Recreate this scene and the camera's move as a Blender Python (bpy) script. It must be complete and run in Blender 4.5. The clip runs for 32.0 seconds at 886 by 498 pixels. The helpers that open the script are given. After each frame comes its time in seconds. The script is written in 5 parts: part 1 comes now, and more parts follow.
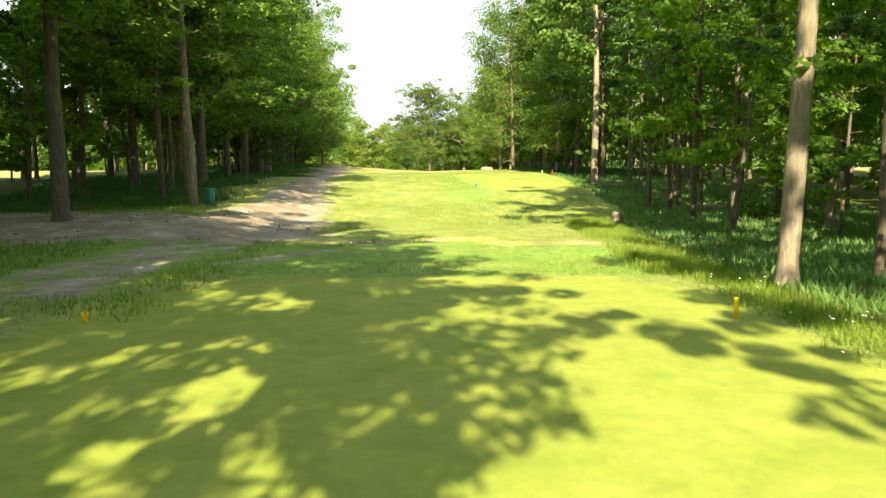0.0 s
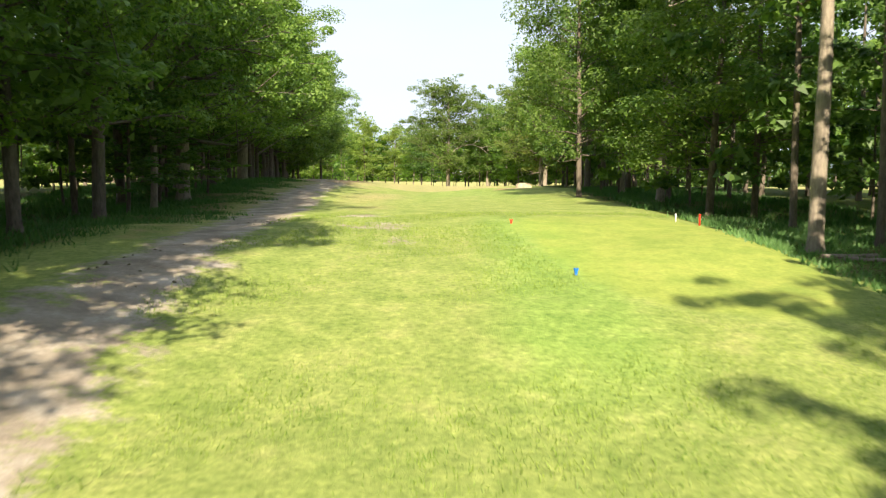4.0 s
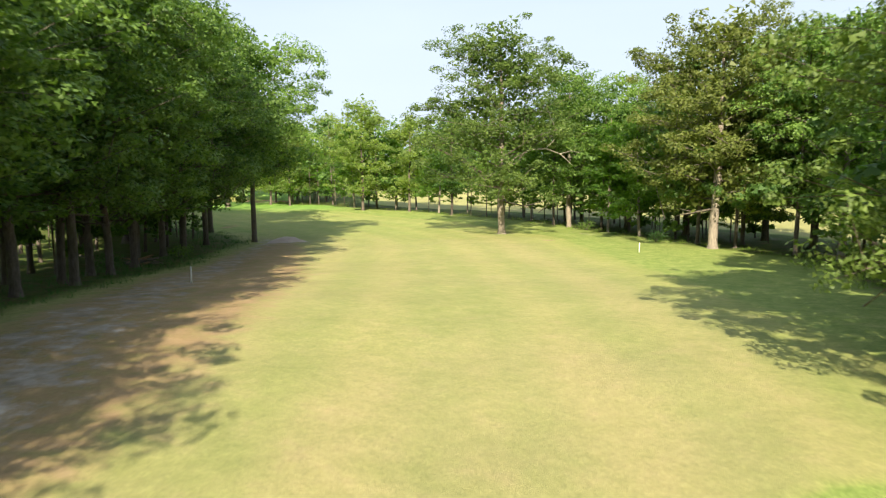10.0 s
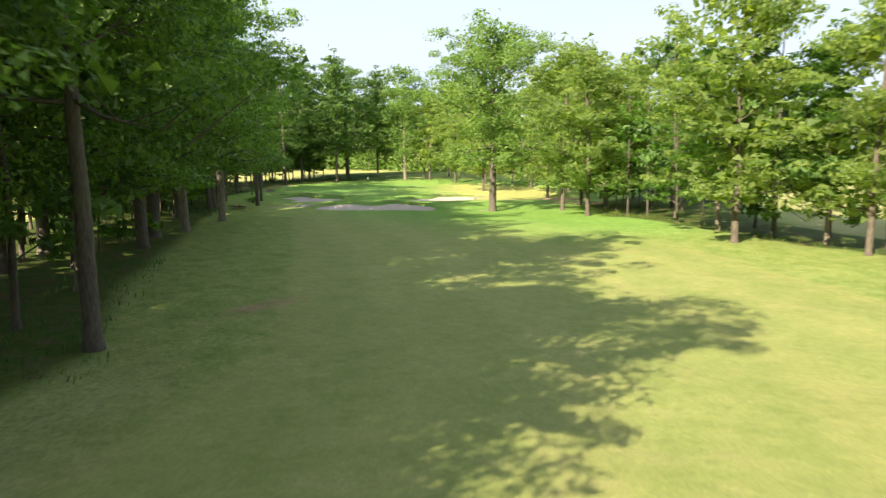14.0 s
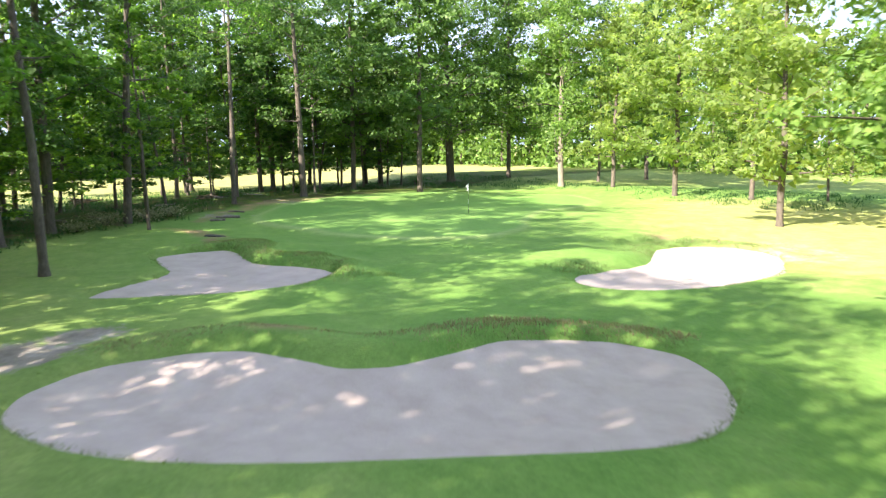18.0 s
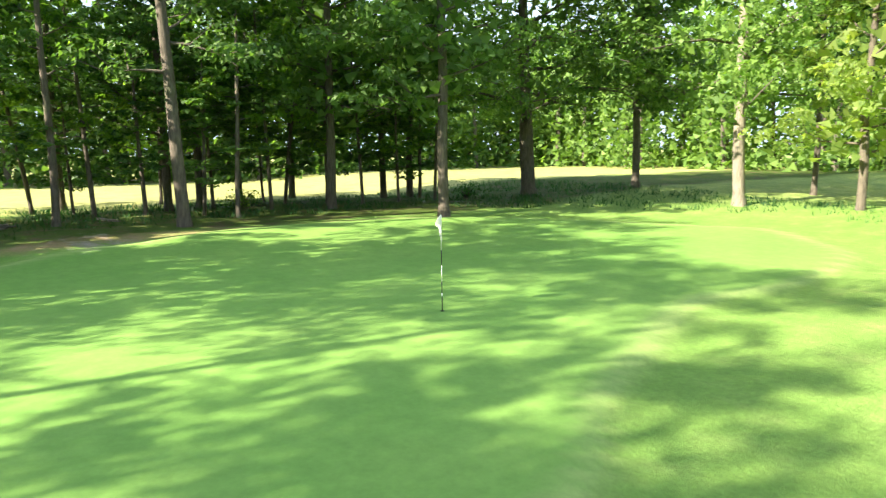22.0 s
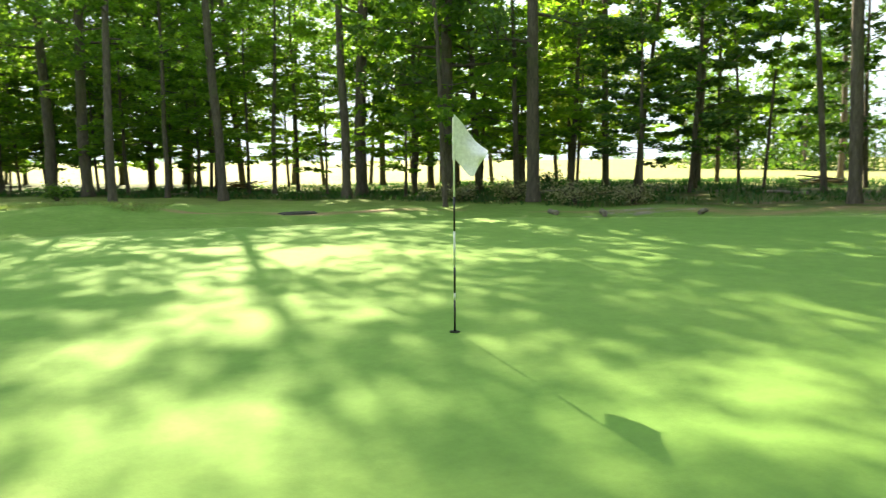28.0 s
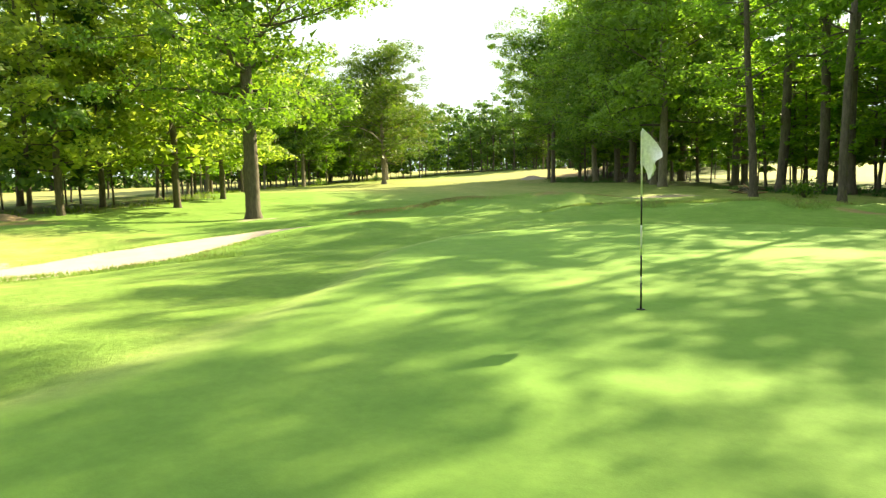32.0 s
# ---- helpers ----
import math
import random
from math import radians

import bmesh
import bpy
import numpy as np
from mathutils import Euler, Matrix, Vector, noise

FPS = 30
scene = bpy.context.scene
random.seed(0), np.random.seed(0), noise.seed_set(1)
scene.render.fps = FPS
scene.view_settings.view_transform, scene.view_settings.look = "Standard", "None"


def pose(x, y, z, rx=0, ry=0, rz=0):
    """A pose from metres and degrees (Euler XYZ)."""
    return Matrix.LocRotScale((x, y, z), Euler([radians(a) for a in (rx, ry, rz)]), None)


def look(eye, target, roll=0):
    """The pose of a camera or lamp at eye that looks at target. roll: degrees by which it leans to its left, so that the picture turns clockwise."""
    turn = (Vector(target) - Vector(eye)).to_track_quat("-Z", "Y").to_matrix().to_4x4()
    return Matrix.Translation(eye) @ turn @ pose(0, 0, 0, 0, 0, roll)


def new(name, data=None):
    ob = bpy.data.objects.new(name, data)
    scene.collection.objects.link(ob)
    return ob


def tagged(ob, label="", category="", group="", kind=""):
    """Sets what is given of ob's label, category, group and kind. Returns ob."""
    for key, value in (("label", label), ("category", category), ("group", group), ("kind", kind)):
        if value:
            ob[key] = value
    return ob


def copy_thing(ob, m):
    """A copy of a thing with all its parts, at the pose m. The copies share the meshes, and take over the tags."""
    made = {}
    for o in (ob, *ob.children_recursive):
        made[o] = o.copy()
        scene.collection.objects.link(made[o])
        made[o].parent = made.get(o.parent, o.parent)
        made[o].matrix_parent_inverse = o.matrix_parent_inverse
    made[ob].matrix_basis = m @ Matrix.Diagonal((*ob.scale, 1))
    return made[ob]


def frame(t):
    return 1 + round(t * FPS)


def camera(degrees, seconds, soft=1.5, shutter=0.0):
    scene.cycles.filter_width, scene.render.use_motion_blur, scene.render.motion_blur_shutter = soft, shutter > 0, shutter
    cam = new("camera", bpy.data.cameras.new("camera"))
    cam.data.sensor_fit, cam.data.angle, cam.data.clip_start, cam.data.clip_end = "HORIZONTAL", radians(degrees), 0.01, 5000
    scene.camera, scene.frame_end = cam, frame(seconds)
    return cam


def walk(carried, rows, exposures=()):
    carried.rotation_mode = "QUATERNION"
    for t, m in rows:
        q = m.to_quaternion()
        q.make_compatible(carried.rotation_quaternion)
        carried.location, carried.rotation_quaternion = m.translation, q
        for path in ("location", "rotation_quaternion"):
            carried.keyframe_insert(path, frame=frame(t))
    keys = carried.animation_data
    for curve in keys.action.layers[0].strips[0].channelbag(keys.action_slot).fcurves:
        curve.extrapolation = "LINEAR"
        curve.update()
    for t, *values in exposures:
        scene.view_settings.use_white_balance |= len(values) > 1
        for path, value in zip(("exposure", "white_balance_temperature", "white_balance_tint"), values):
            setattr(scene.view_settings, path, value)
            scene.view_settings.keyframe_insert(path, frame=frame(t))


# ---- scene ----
cam = camera(63.0, 32.0, 1.25, 0.25)
PATH = [
    (0, (-0.66, -4.18, 1.40), (-0.665, 5.757, 0.324), -0.27),
    (0.5, (-0.54, -1.27, 1.66), (-0.589, 8.668, 0.581), -0.17),
    (1, (-0.53, 1.90, 1.91), (-0.609, 11.846, 0.822), -0.06),
    (1.5, (-0.55, 5.29, 2.11), (-0.669, 15.233, 1.041), -0.05),
    (2, (-0.57, 8.80, 2.31), (-0.752, 18.745, 1.255), -0.13),
    (2.5, (-0.64, 12.44, 2.47), (-0.865, 22.384, 1.441), -0.03),
    (3, (-0.85, 16.38, 2.58), (-1.086, 26.325, 1.565), 0.13),
    (3.5, (-1.19, 20.81, 2.72), (-1.410, 30.752, 1.707), 0.26),
    (4, (-1.58, 25.84, 2.98), (-1.795, 35.782, 1.966), 0.32),
    (4.5, (-1.98, 31.46, 3.45), (-2.193, 41.402, 2.434), 0.28),
    (5, (-2.35, 37.43, 5.35), (-2.595, 47.377, 4.343), 0.13),
    (5.5, (-2.80, 43.21, 7.13), (-3.072, 53.155, 6.120), -0.11),
    (6, (-3.24, 49.53, 8.22), (-3.533, 59.477, 7.201), -0.38),
    (6.5, (-3.47, 56.19, 9.08), (-3.787, 66.133, 8.071), -0.58),
    (7, (-3.62, 62.66, 9.43), (-3.961, 72.605, 8.414), -0.61),
    (7.5, (-4.06, 69.27, 9.40), (-4.421, 79.206, 8.354), -0.56),
    (8, (-4.51, 76.14, 9.24), (-4.917, 86.071, 8.185), -0.45),
    (8.5, (-4.97, 83.26, 9.06), (-5.410, 93.194, 7.981), -0.42),
    (9, (-5.26, 90.61, 8.89), (-5.751, 100.540, 7.786), -0.30),
    (9.5, (-5.43, 98.25, 8.72), (-5.998, 108.169, 7.584), -0.22),
    (10, (-5.60, 106.39, 8.51), (-6.249, 116.296, 7.340), -0.32),
    (10.5, (-5.83, 115.26, 8.27), (-6.569, 125.164, 7.070), -0.31),
    (11, (-6.28, 124.98, 8.00), (-7.261, 134.853, 6.778), -0.28),
    (11.5, (-7.08, 135.21, 7.68), (-8.497, 145.032, 6.449), -0.22),
    (12, (-8.20, 145.69, 7.42), (-10.064, 155.438, 6.179), -0.20),
    (12.5, (-9.65, 156.17, 7.29), (-12.073, 165.789, 6.028), -0.21),
    (13, (-11.53, 166.44, 7.24), (-14.866, 175.777, 5.949), -0.14),
    (13.5, (-13.94, 176.49, 7.14), (-18.396, 185.345, 5.814), -0.13),
    (14, (-17.09, 186.36, 6.94), (-22.724, 194.506, 5.576), -0.27),
    (14.5, (-20.96, 195.95, 6.66), (-27.465, 203.416, 5.271), -0.36),
    (15, (-25.61, 205.05, 6.33), (-32.558, 212.099, 4.942), -0.55),
    (15.5, (-31.06, 213.42, 6.01), (-38.242, 220.242, 4.629), -0.72),
    (16, (-37.23, 221.11, 5.71), (-44.492, 227.838, 4.336), -0.74),
    (16.5, (-43.88, 228.23, 5.45), (-51.157, 234.951, 4.073), -0.63),
    (17, (-50.77, 234.94, 5.24), (-58.019, 241.683, 3.850), -0.48),
    (17.5, (-57.62, 241.36, 5.08), (-64.853, 248.123, 3.670), -0.39),
    (18, (-64.24, 247.54, 4.94), (-71.468, 254.304, 3.519), -0.39),
    (18.5, (-70.52, 253.40, 4.78), (-77.764, 260.148, 3.366), -0.41),
    (19, (-76.02, 258.57, 4.60), (-83.294, 265.288, 3.201), -0.59),
    (19.5, (-80.33, 262.74, 4.42), (-87.609, 269.455, 3.012), -0.67),
    (20, (-83.28, 266.00, 4.23), (-90.587, 272.669, 2.815), -0.64),
    (20.5, (-85.05, 268.78, 4.03), (-92.444, 275.359, 2.602), -0.62),
    (21, (-86.16, 271.39, 3.85), (-93.773, 277.726, 2.437), -0.64),
    (21.5, (-86.89, 273.86, 3.70), (-94.815, 279.801, 2.316), -0.73),
    (22, (-87.28, 276.07, 3.60), (-95.752, 281.213, 2.260), -0.77),
    (22.5, (-87.50, 277.99, 3.52), (-96.583, 281.966, 2.231), -0.84),
    (23, (-87.68, 279.68, 3.44), (-97.228, 282.371, 2.182), -0.87),
    (23.5, (-87.87, 281.35, 3.34), (-97.714, 282.638, 2.112), -0.70),
    (24, (-88.17, 282.92, 3.19), (-98.097, 282.868, 1.973), -0.45),
    (24.5, (-88.66, 284.48, 2.98), (-98.488, 283.066, 1.774), -0.33),
    (25, (-89.52, 285.88, 2.78), (-99.053, 283.104, 1.574), -0.17),
    (25.5, (-90.75, 287.07, 2.60), (-99.778, 282.950, 1.388), 0.03),
    (26, (-92.21, 288.03, 2.42), (-100.543, 282.635, 1.207), 0.15),
    (26.5, (-93.77, 288.83, 2.24), (-101.190, 282.239, 1.022), 0.09),
    (27, (-95.28, 289.53, 2.06), (-101.589, 281.868, 0.838), -0.15),
    (27.5, (-96.72, 290.21, 1.92), (-101.706, 281.634, 0.695), -0.30),
    (28, (-98.07, 290.79, 1.82), (-101.575, 281.504, 0.594), -0.40),
    (28.5, (-99.38, 291.28, 1.78), (-101.265, 281.537, 0.569), -0.57),
    (29, (-100.43, 291.65, 1.77), (-100.785, 281.731, 0.574), -0.82),
    (29.5, (-101.35, 291.92, 1.75), (-100.175, 282.063, 0.581), -1.01),
    (30, (-102.21, 292.11, 1.74), (-99.513, 282.553, 0.599), -1.14),
    (30.5, (-102.94, 292.23, 1.76), (-98.914, 283.148, 0.635), -1.20),
    (31, (-103.58, 292.22, 1.76), (-98.362, 283.763, 0.652), -1.18),
    (31.5, (-104.21, 292.12, 1.78), (-98.044, 284.321, 0.685), -1.26),
    (32, (-104.78, 292.06, 1.82), (-98.019, 284.766, 0.737), -1.34),
]
EXPOSURES = [(0, 1.85, 7200, 7), (2, 1.7, 6600, 8), (5, 1.5, 6350, 17), (8, 1.48, 6200, 17), (10, 1.36, 6150, 13), (11.2, 1.33, 6600, 15), (12.5, 1.33, 6450, 16), (15.5, 1.75, 5950, 15), (18, 2.12, 5600, 22), (20, 2.2, 5650, 14), (22, 2.12, 5850, 12), (24.5, 2.2, 5950, 10), (27, 2.03, 5950, 11), (28.5, 2.05, 6900, 6), (30, 2.05, 7200, 3), (32, 1.95, 7500, -1)]
walk(cam, [(t, look(eye, target, roll)) for t, eye, target, roll in PATH], EXPOSURES)

# ---------------- world, sun ----------------
SUN_EL, SUN_AZ = radians(32.0), radians(1.0)
world = bpy.data.worlds.new("sky_world")
scene.world = world
world.use_nodes = True
wn = world.node_tree.nodes
sky = wn.new("ShaderNodeTexSky")
sky.sky_type = "NISHITA"
sky.sun_disc = False
sky.sun_elevation = SUN_EL
sky.sun_rotation = radians(181)
sky.air_density, sky.dust_density, sky.ozone_density = 1.0, 2.5, 1.0
wn["Background"].inputs["Strength"].default_value = 0.048
# thin veil of high cloud over the clear sky
wl = world.node_tree.links
w_co, w_map = wn.new("ShaderNodeTexCoord"), wn.new("ShaderNodeMapping")
w_map.inputs["Scale"].default_value = (1.2, 1.2, 5.0)
wl.new(w_co.outputs["Generated"], w_map.inputs["Vector"])
veil = wn.new("ShaderNodeTexNoise")
veil.inputs["Scale"].default_value, veil.inputs["Detail"].default_value = 1.6, 6.0
wl.new(w_map.outputs[0], veil.inputs["Vector"])
veil_ramp = wn.new("ShaderNodeValToRGB")
veil_ramp.color_ramp.elements[0].position, veil_ramp.color_ramp.elements[1].position = 0.30, 0.70
veil_ramp.color_ramp.elements[0].color, veil_ramp.color_ramp.elements[1].color = (0.55, 0.55, 0.55, 1), (1, 1, 1, 1)
wl.new(veil.outputs[0], veil_ramp.inputs[0])
w_mix = wn.new("ShaderNodeMix")
w_mix.data_type = "RGBA"
w_mix.inputs[7].default_value = (6.6, 7.7, 8.7, 1)
wl.new(veil_ramp.outputs[0], w_mix.inputs[0])
wl.new(sky.outputs[0], w_mix.inputs[6])
# the veil thickens to a white haze towards the horizon
w_sep = wn.new("ShaderNodeSeparateXYZ")
wl.new(w_co.outputs["Generated"], w_sep.inputs[0])
haze_ramp = wn.new("ShaderNodeValToRGB")
haze_ramp.color_ramp.elements[0].position, haze_ramp.color_ramp.elements[1].position = 0.06, 0.5
haze_ramp.color_ramp.elements[0].color, haze_ramp.color_ramp.elements[1].color = (0.9, 0.9, 0.9, 1), (0, 0, 0, 1)
wl.new(w_sep.outputs[2], haze_ramp.inputs[0])
w_haze = wn.new("ShaderNodeMix")
w_haze.data_type = "RGBA"
w_haze.inputs[7].default_value = (7.2, 8.1, 8.7, 1)
wl.new(haze_ramp.outputs[0], w_haze.inputs[0])
wl.new(w_mix.outputs[2], w_haze.inputs[6])
wl.new(w_haze.outputs[2], wn["Background"].inputs["Color"])
sun_data = bpy.data.lights.new("sun", "SUN")
sun_data.energy, sun_data.angle, sun_data.color = 5.0, radians(0.53), (1.0, 0.87, 0.60)
sun = new("sun", sun_data)
sun.matrix_world = look((0, 0, 60), (60 * math.cos(SUN_EL) * math.sin(SUN_AZ), 60 * math.cos(SUN_EL) * math.cos(SUN_AZ), 60 - 60 * math.sin(SUN_EL)))


# ---------------- materials ----------------
def mat(name):
    m = bpy.data.materials.new(name)
    m.use_nodes = True
    nt = m.node_tree
    return m, nt, nt.nodes["Principled BSDF"]


def nd(nt, kind, **values):
    n = nt.nodes.new(kind)
    for key, v in values.items():
        n.inputs[key].default_value = v
    return n


def ramp(nt, fac, stops):
    n = nt.nodes.new("ShaderNodeValToRGB")
    e = n.color_ramp.elements
    while len(e) < len(stops):
        e.new(0.5)
    for k, (p, c) in zip(e, stops):
        k.position, k.color = p, (*c, 1)
    nt.links.new(fac, n.inputs[0])
    return n.outputs[0]


def noise_tex(nt, scale, detail=4.0, rough=0.6, vec=None):
    n = nd(nt, "ShaderNodeTexNoise", Scale=scale, Detail=detail, Roughness=rough)
    if vec is None:
        vec = nt.nodes.new("ShaderNodeTexCoord").outputs["Object"]
    nt.links.new(vec, n.inputs["Vector"])
    return n.outputs[0]


def mixc(nt, fac, a, b, how="MIX"):
    n = nt.nodes.new("ShaderNodeMix")
    n.data_type, n.blend_type = "RGBA", how
    for sock, v in ((n.inputs[0], fac), (n.inputs[6], a), (n.inputs[7], b)):
        if isinstance(v, (int, float)):
            sock.default_value = v
        elif isinstance(v, tuple):
            sock.default_value = (*v, 1)
        else:
            nt.links.new(v, sock)
    return n.outputs[2]


def mth(nt, op, a, b=0.0, clamp=False):
    n = nt.nodes.new("ShaderNodeMath")
    n.operation, n.use_clamp = op, clamp
    for sock, v in zip(n.inputs, (a, b)):
        if isinstance(v, (int, float)):
            sock.default_value = v
        else:
            nt.links.new(v, sock)
    return n.outputs[0]


def bump(nt, bsdf, height, strength, dist):
    b = nd(nt, "ShaderNodeBump", Strength=strength, Distance=dist)
    nt.links.new(height, b.inputs["Height"])
    nt.links.new(b.outputs[0], bsdf.inputs["Normal"])


def plain(name, colour, rough=0.6, metal=0.0, grain=0.15, scale=30.0):
    """Painted, plastic or cloth surface with slight wear."""
    m, nt, b = mat(name)
    n = noise_tex(nt, scale, 5)
    dark = tuple(c * (1 - grain) for c in colour)
    light = tuple(min(1, c * (1 + grain)) for c in colour)
    nt.links.new(ramp(nt, n, [(0.3, dark), (0.7, light)]), b.inputs["Base Color"])
    b.inputs["Roughness"].default_value, b.inputs["Metallic"].default_value = rough, metal
    bump(nt, b, n, 0.15, 0.01)
    return m


def ground_material():
    """One turf sheet: rough, mown fairway, tee, green, bare track, leaf litter darkened for tree shade; masks come from
    the plan's shapes.
    """
    m, nt, b = mat("turf")
    a1, a2, a3 = [nt.nodes.new("ShaderNodeAttribute") for _ in range(3)]
    a1.attribute_name, a2.attribute_name, a3.attribute_name = "cover_a", "cover_b", "cover_c"
    s1, s2, s3 = [nt.nodes.new("ShaderNodeSeparateColor") for _ in range(3)]
    nt.links.new(a3.outputs["Color"], s3.inputs[0])
    earth, stripe, collar = s3.outputs[0], s3.outputs[1], s3.outputs[2]
    nt.links.new(a1.outputs["Color"], s1.inputs[0])
    nt.links.new(a2.outputs["Color"], s2.inputs[0])
    track, mown, dry = s1.outputs[0], s1.outputs[1], s1.outputs[2]
    green, tee, wood = s2.outputs[0], s2.outputs[1], s2.outputs[2]
    lush = a1.outputs["Alpha"]
    big, mid, fine = noise_tex(nt, 0.12, 5, 0.65), noise_tex(nt, 0.9, 5, 0.6), noise_tex(nt, 9.0, 4, 0.7)
    tiny = noise_tex(nt, 60.0, 3, 0.7)
    rough = ramp(nt, mid, [(0.3, (0.178, 0.242, 0.06)), (0.55, (0.255, 0.308, 0.09)), (0.75, (0.33, 0.342, 0.13))])
    fair = ramp(nt, mid, [(0.25, (0.25, 0.285, 0.085)), (0.55, (0.31, 0.325, 0.11)), (0.8, (0.375, 0.345, 0.145))])
    parched = ramp(nt, mid, [(0.25, (0.33, 0.305, 0.135)), (0.6, (0.385, 0.33, 0.165)), (0.85, (0.42, 0.32, 0.19))])
    teec = ramp(nt, mid, [(0.3, (0.215, 0.285, 0.046)), (0.7, (0.275, 0.315, 0.062))])
    greenc = ramp(nt, big, [(0.3, (0.168, 0.312, 0.066)), (0.7, (0.215, 0.342, 0.080))])
    # leaf litter and low herbs, with some of the trees' shade in the colour
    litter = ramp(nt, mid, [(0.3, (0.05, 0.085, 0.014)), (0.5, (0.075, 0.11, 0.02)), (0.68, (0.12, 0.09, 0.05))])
    dirt = ramp(nt, mid, [(0.25, (0.18, 0.15, 0.118)), (0.5, (0.32, 0.275, 0.225)), (0.72, (0.49, 0.445, 0.39))])

    def edge(mask, amount=0.5, sharp=4.0, n=None):
        v = mth(nt, "ADD", mask, mth(nt, "MULTIPLY", mth(nt, "SUBTRACT", n or mid, 0.5), amount))
        return mth(nt, "ADD", mth(nt, "MULTIPLY", mth(nt, "SUBTRACT", v, 0.5), sharp), 0.5, True)

    deep = ramp(nt, mid, [(0.25, (0.145, 0.280, 0.050)), (0.55, (0.190, 0.330, 0.066)), (0.8, (0.240, 0.358, 0.088))])
    c = mixc(nt, edge(mown, 0.5, 3.0), rough, fair)
    c = mixc(nt, mth(nt, "MULTIPLY", lush, 0.92), c, deep)
    c = mixc(nt, mth(nt, "MULTIPLY", edge(dry, 0.55, 1.6, big), 0.85), c, parched)
    bleached = ramp(nt, mid, [(0.3, (0.36, 0.375, 0.11)), (0.7, (0.48, 0.455, 0.17))])
    c = mixc(nt, mth(nt, "MULTIPLY", edge(a3.outputs["Alpha"], 0.9, 1.6, mid), 0.85), c, bleached)
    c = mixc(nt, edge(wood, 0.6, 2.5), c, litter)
    c = mixc(nt, mth(nt, "MULTIPLY", edge(tee, 0.5, 2.0), 0.8), c, teec)
    c = mixc(nt, edge(green, 0.03, 6.0), c, greenc)
    c = mixc(nt, mth(nt, "MULTIPLY", collar, 0.55), c, (0.40, 0.45, 0.17))
    c = mixc(nt, mth(nt, "MULTIPLY", stripe, 0.5), c, mixc(nt, 1.0, c, (0.72, 0.86, 0.72), "MULTIPLY"))
    tuft = noise_tex(nt, 2.6, 6, 0.72)
    c = mixc(nt, 0.55, c, ramp(nt, tuft, [(0.3, (0.74, 0.78, 0.74)), (0.7, (1.22, 1.18, 1.15))]), "MULTIPLY")
    unmown = mth(nt, "SUBTRACT", 1.0, mth(nt, "MAXIMUM", mth(nt, "MAXIMUM", mown, green), tee), True)
    clump = noise_tex(nt, 4.5, 8, 0.78)
    c = mixc(nt, mth(nt, "MULTIPLY", unmown, 0.75), c, ramp(nt, clump, [(0.32, (0.52, 0.62, 0.50)), (0.5, (0.98, 1.0, 0.95)), (0.68, (1.42, 1.30, 1.38))]), "MULTIPLY")
    soil = ramp(nt, mid, [(0.25, (0.25, 0.155, 0.085)), (0.6, (0.34, 0.225, 0.13)), (0.85, (0.40, 0.30, 0.19))])
    c = mixc(nt, mth(nt, "MULTIPLY", edge(earth, 1.0, 2.2, mid), 0.85), c, soil)
    patchy = noise_tex(nt, 0.75, 8, 0.78)
    c = mixc(nt, mth(nt, "MULTIPLY", edge(track, 3.0, 3.0, patchy), mth(nt, "MULTIPLY", track, 4.0, True)), c, dirt)
    grainy = mth(nt, "SUBTRACT", 0.5, mth(nt, "MULTIPLY", mth(nt, "MAXIMUM", green, tee), 0.34))
    c = mixc(nt, grainy, c, ramp(nt, fine, [(0.25, (0.55, 0.55, 0.55)), (0.75, (1.3, 1.3, 1.3))]), "MULTIPLY")
    c = mixc(nt, mth(nt, "MULTIPLY", grainy, 0.65), c, ramp(nt, tiny, [(0.25, (0.5, 0.5, 0.5)), (0.75, (1.35, 1.35, 1.35))]), "MULTIPLY")
    nt.links.new(c, b.inputs["Base Color"])
    b.inputs["Roughness"].default_value = 0.85
    b.inputs["Specular IOR Level"].default_value = 0.15
    short = mth(nt, "MAXIMUM", green, tee)
    h = mth(nt, "MULTIPLY", mth(nt, "ADD", fine, mth(nt, "MULTIPLY", tiny, 0.5)), mth(nt, "SUBTRACT", 1.1, short))
    bump(nt, b, h, 0.6, 0.06)
    return m


def leaf_material(name, dark, light, through_tint, thin=0.5):
    m, nt, b = mat(name)
    info = nt.nodes.new("ShaderNodeObjectInfo")
    geo = nt.nodes.new("ShaderNodeNewGeometry")
    n = noise_tex(nt, 0.5, 3)
    n = mth(nt, "ADD", mth(nt, "MULTIPLY", mth(nt, "SUBTRACT", n, 0.5), 1.7), 0.5)
    v = mth(nt, "ADD", mth(nt, "MULTIPLY", geo.outputs["Random Per Island"], 0.5), mth(nt, "MULTIPLY", n, 0.5))
    v = mth(nt, "ADD", v, mth(nt, "MULTIPLY", mth(nt, "SUBTRACT", info.outputs["Random"], 0.5), 0.35))
    col = ramp(nt, v, [(0.15, dark), (0.8, light)])
    nt.links.new(col, b.inputs["Base Color"])
    b.inputs["Roughness"].default_value = 0.5
    b.inputs["Specular IOR Level"].default_value = 0.3
    tr = nt.nodes.new("ShaderNodeBsdfTranslucent")
    nt.links.new(mixc(nt, 1.0, col, through_tint, "MULTIPLY"), tr.inputs["Color"])
    mix = nt.nodes.new("ShaderNodeMixShader")
    mix.inputs[0].default_value = thin
    nt.links.new(b.outputs[0], mix.inputs[1])
    nt.links.new(tr.outputs[0], mix.inputs[2])
    nt.links.new(mix.outputs[0], nt.nodes["Material Output"].inputs["Surface"])
    return m


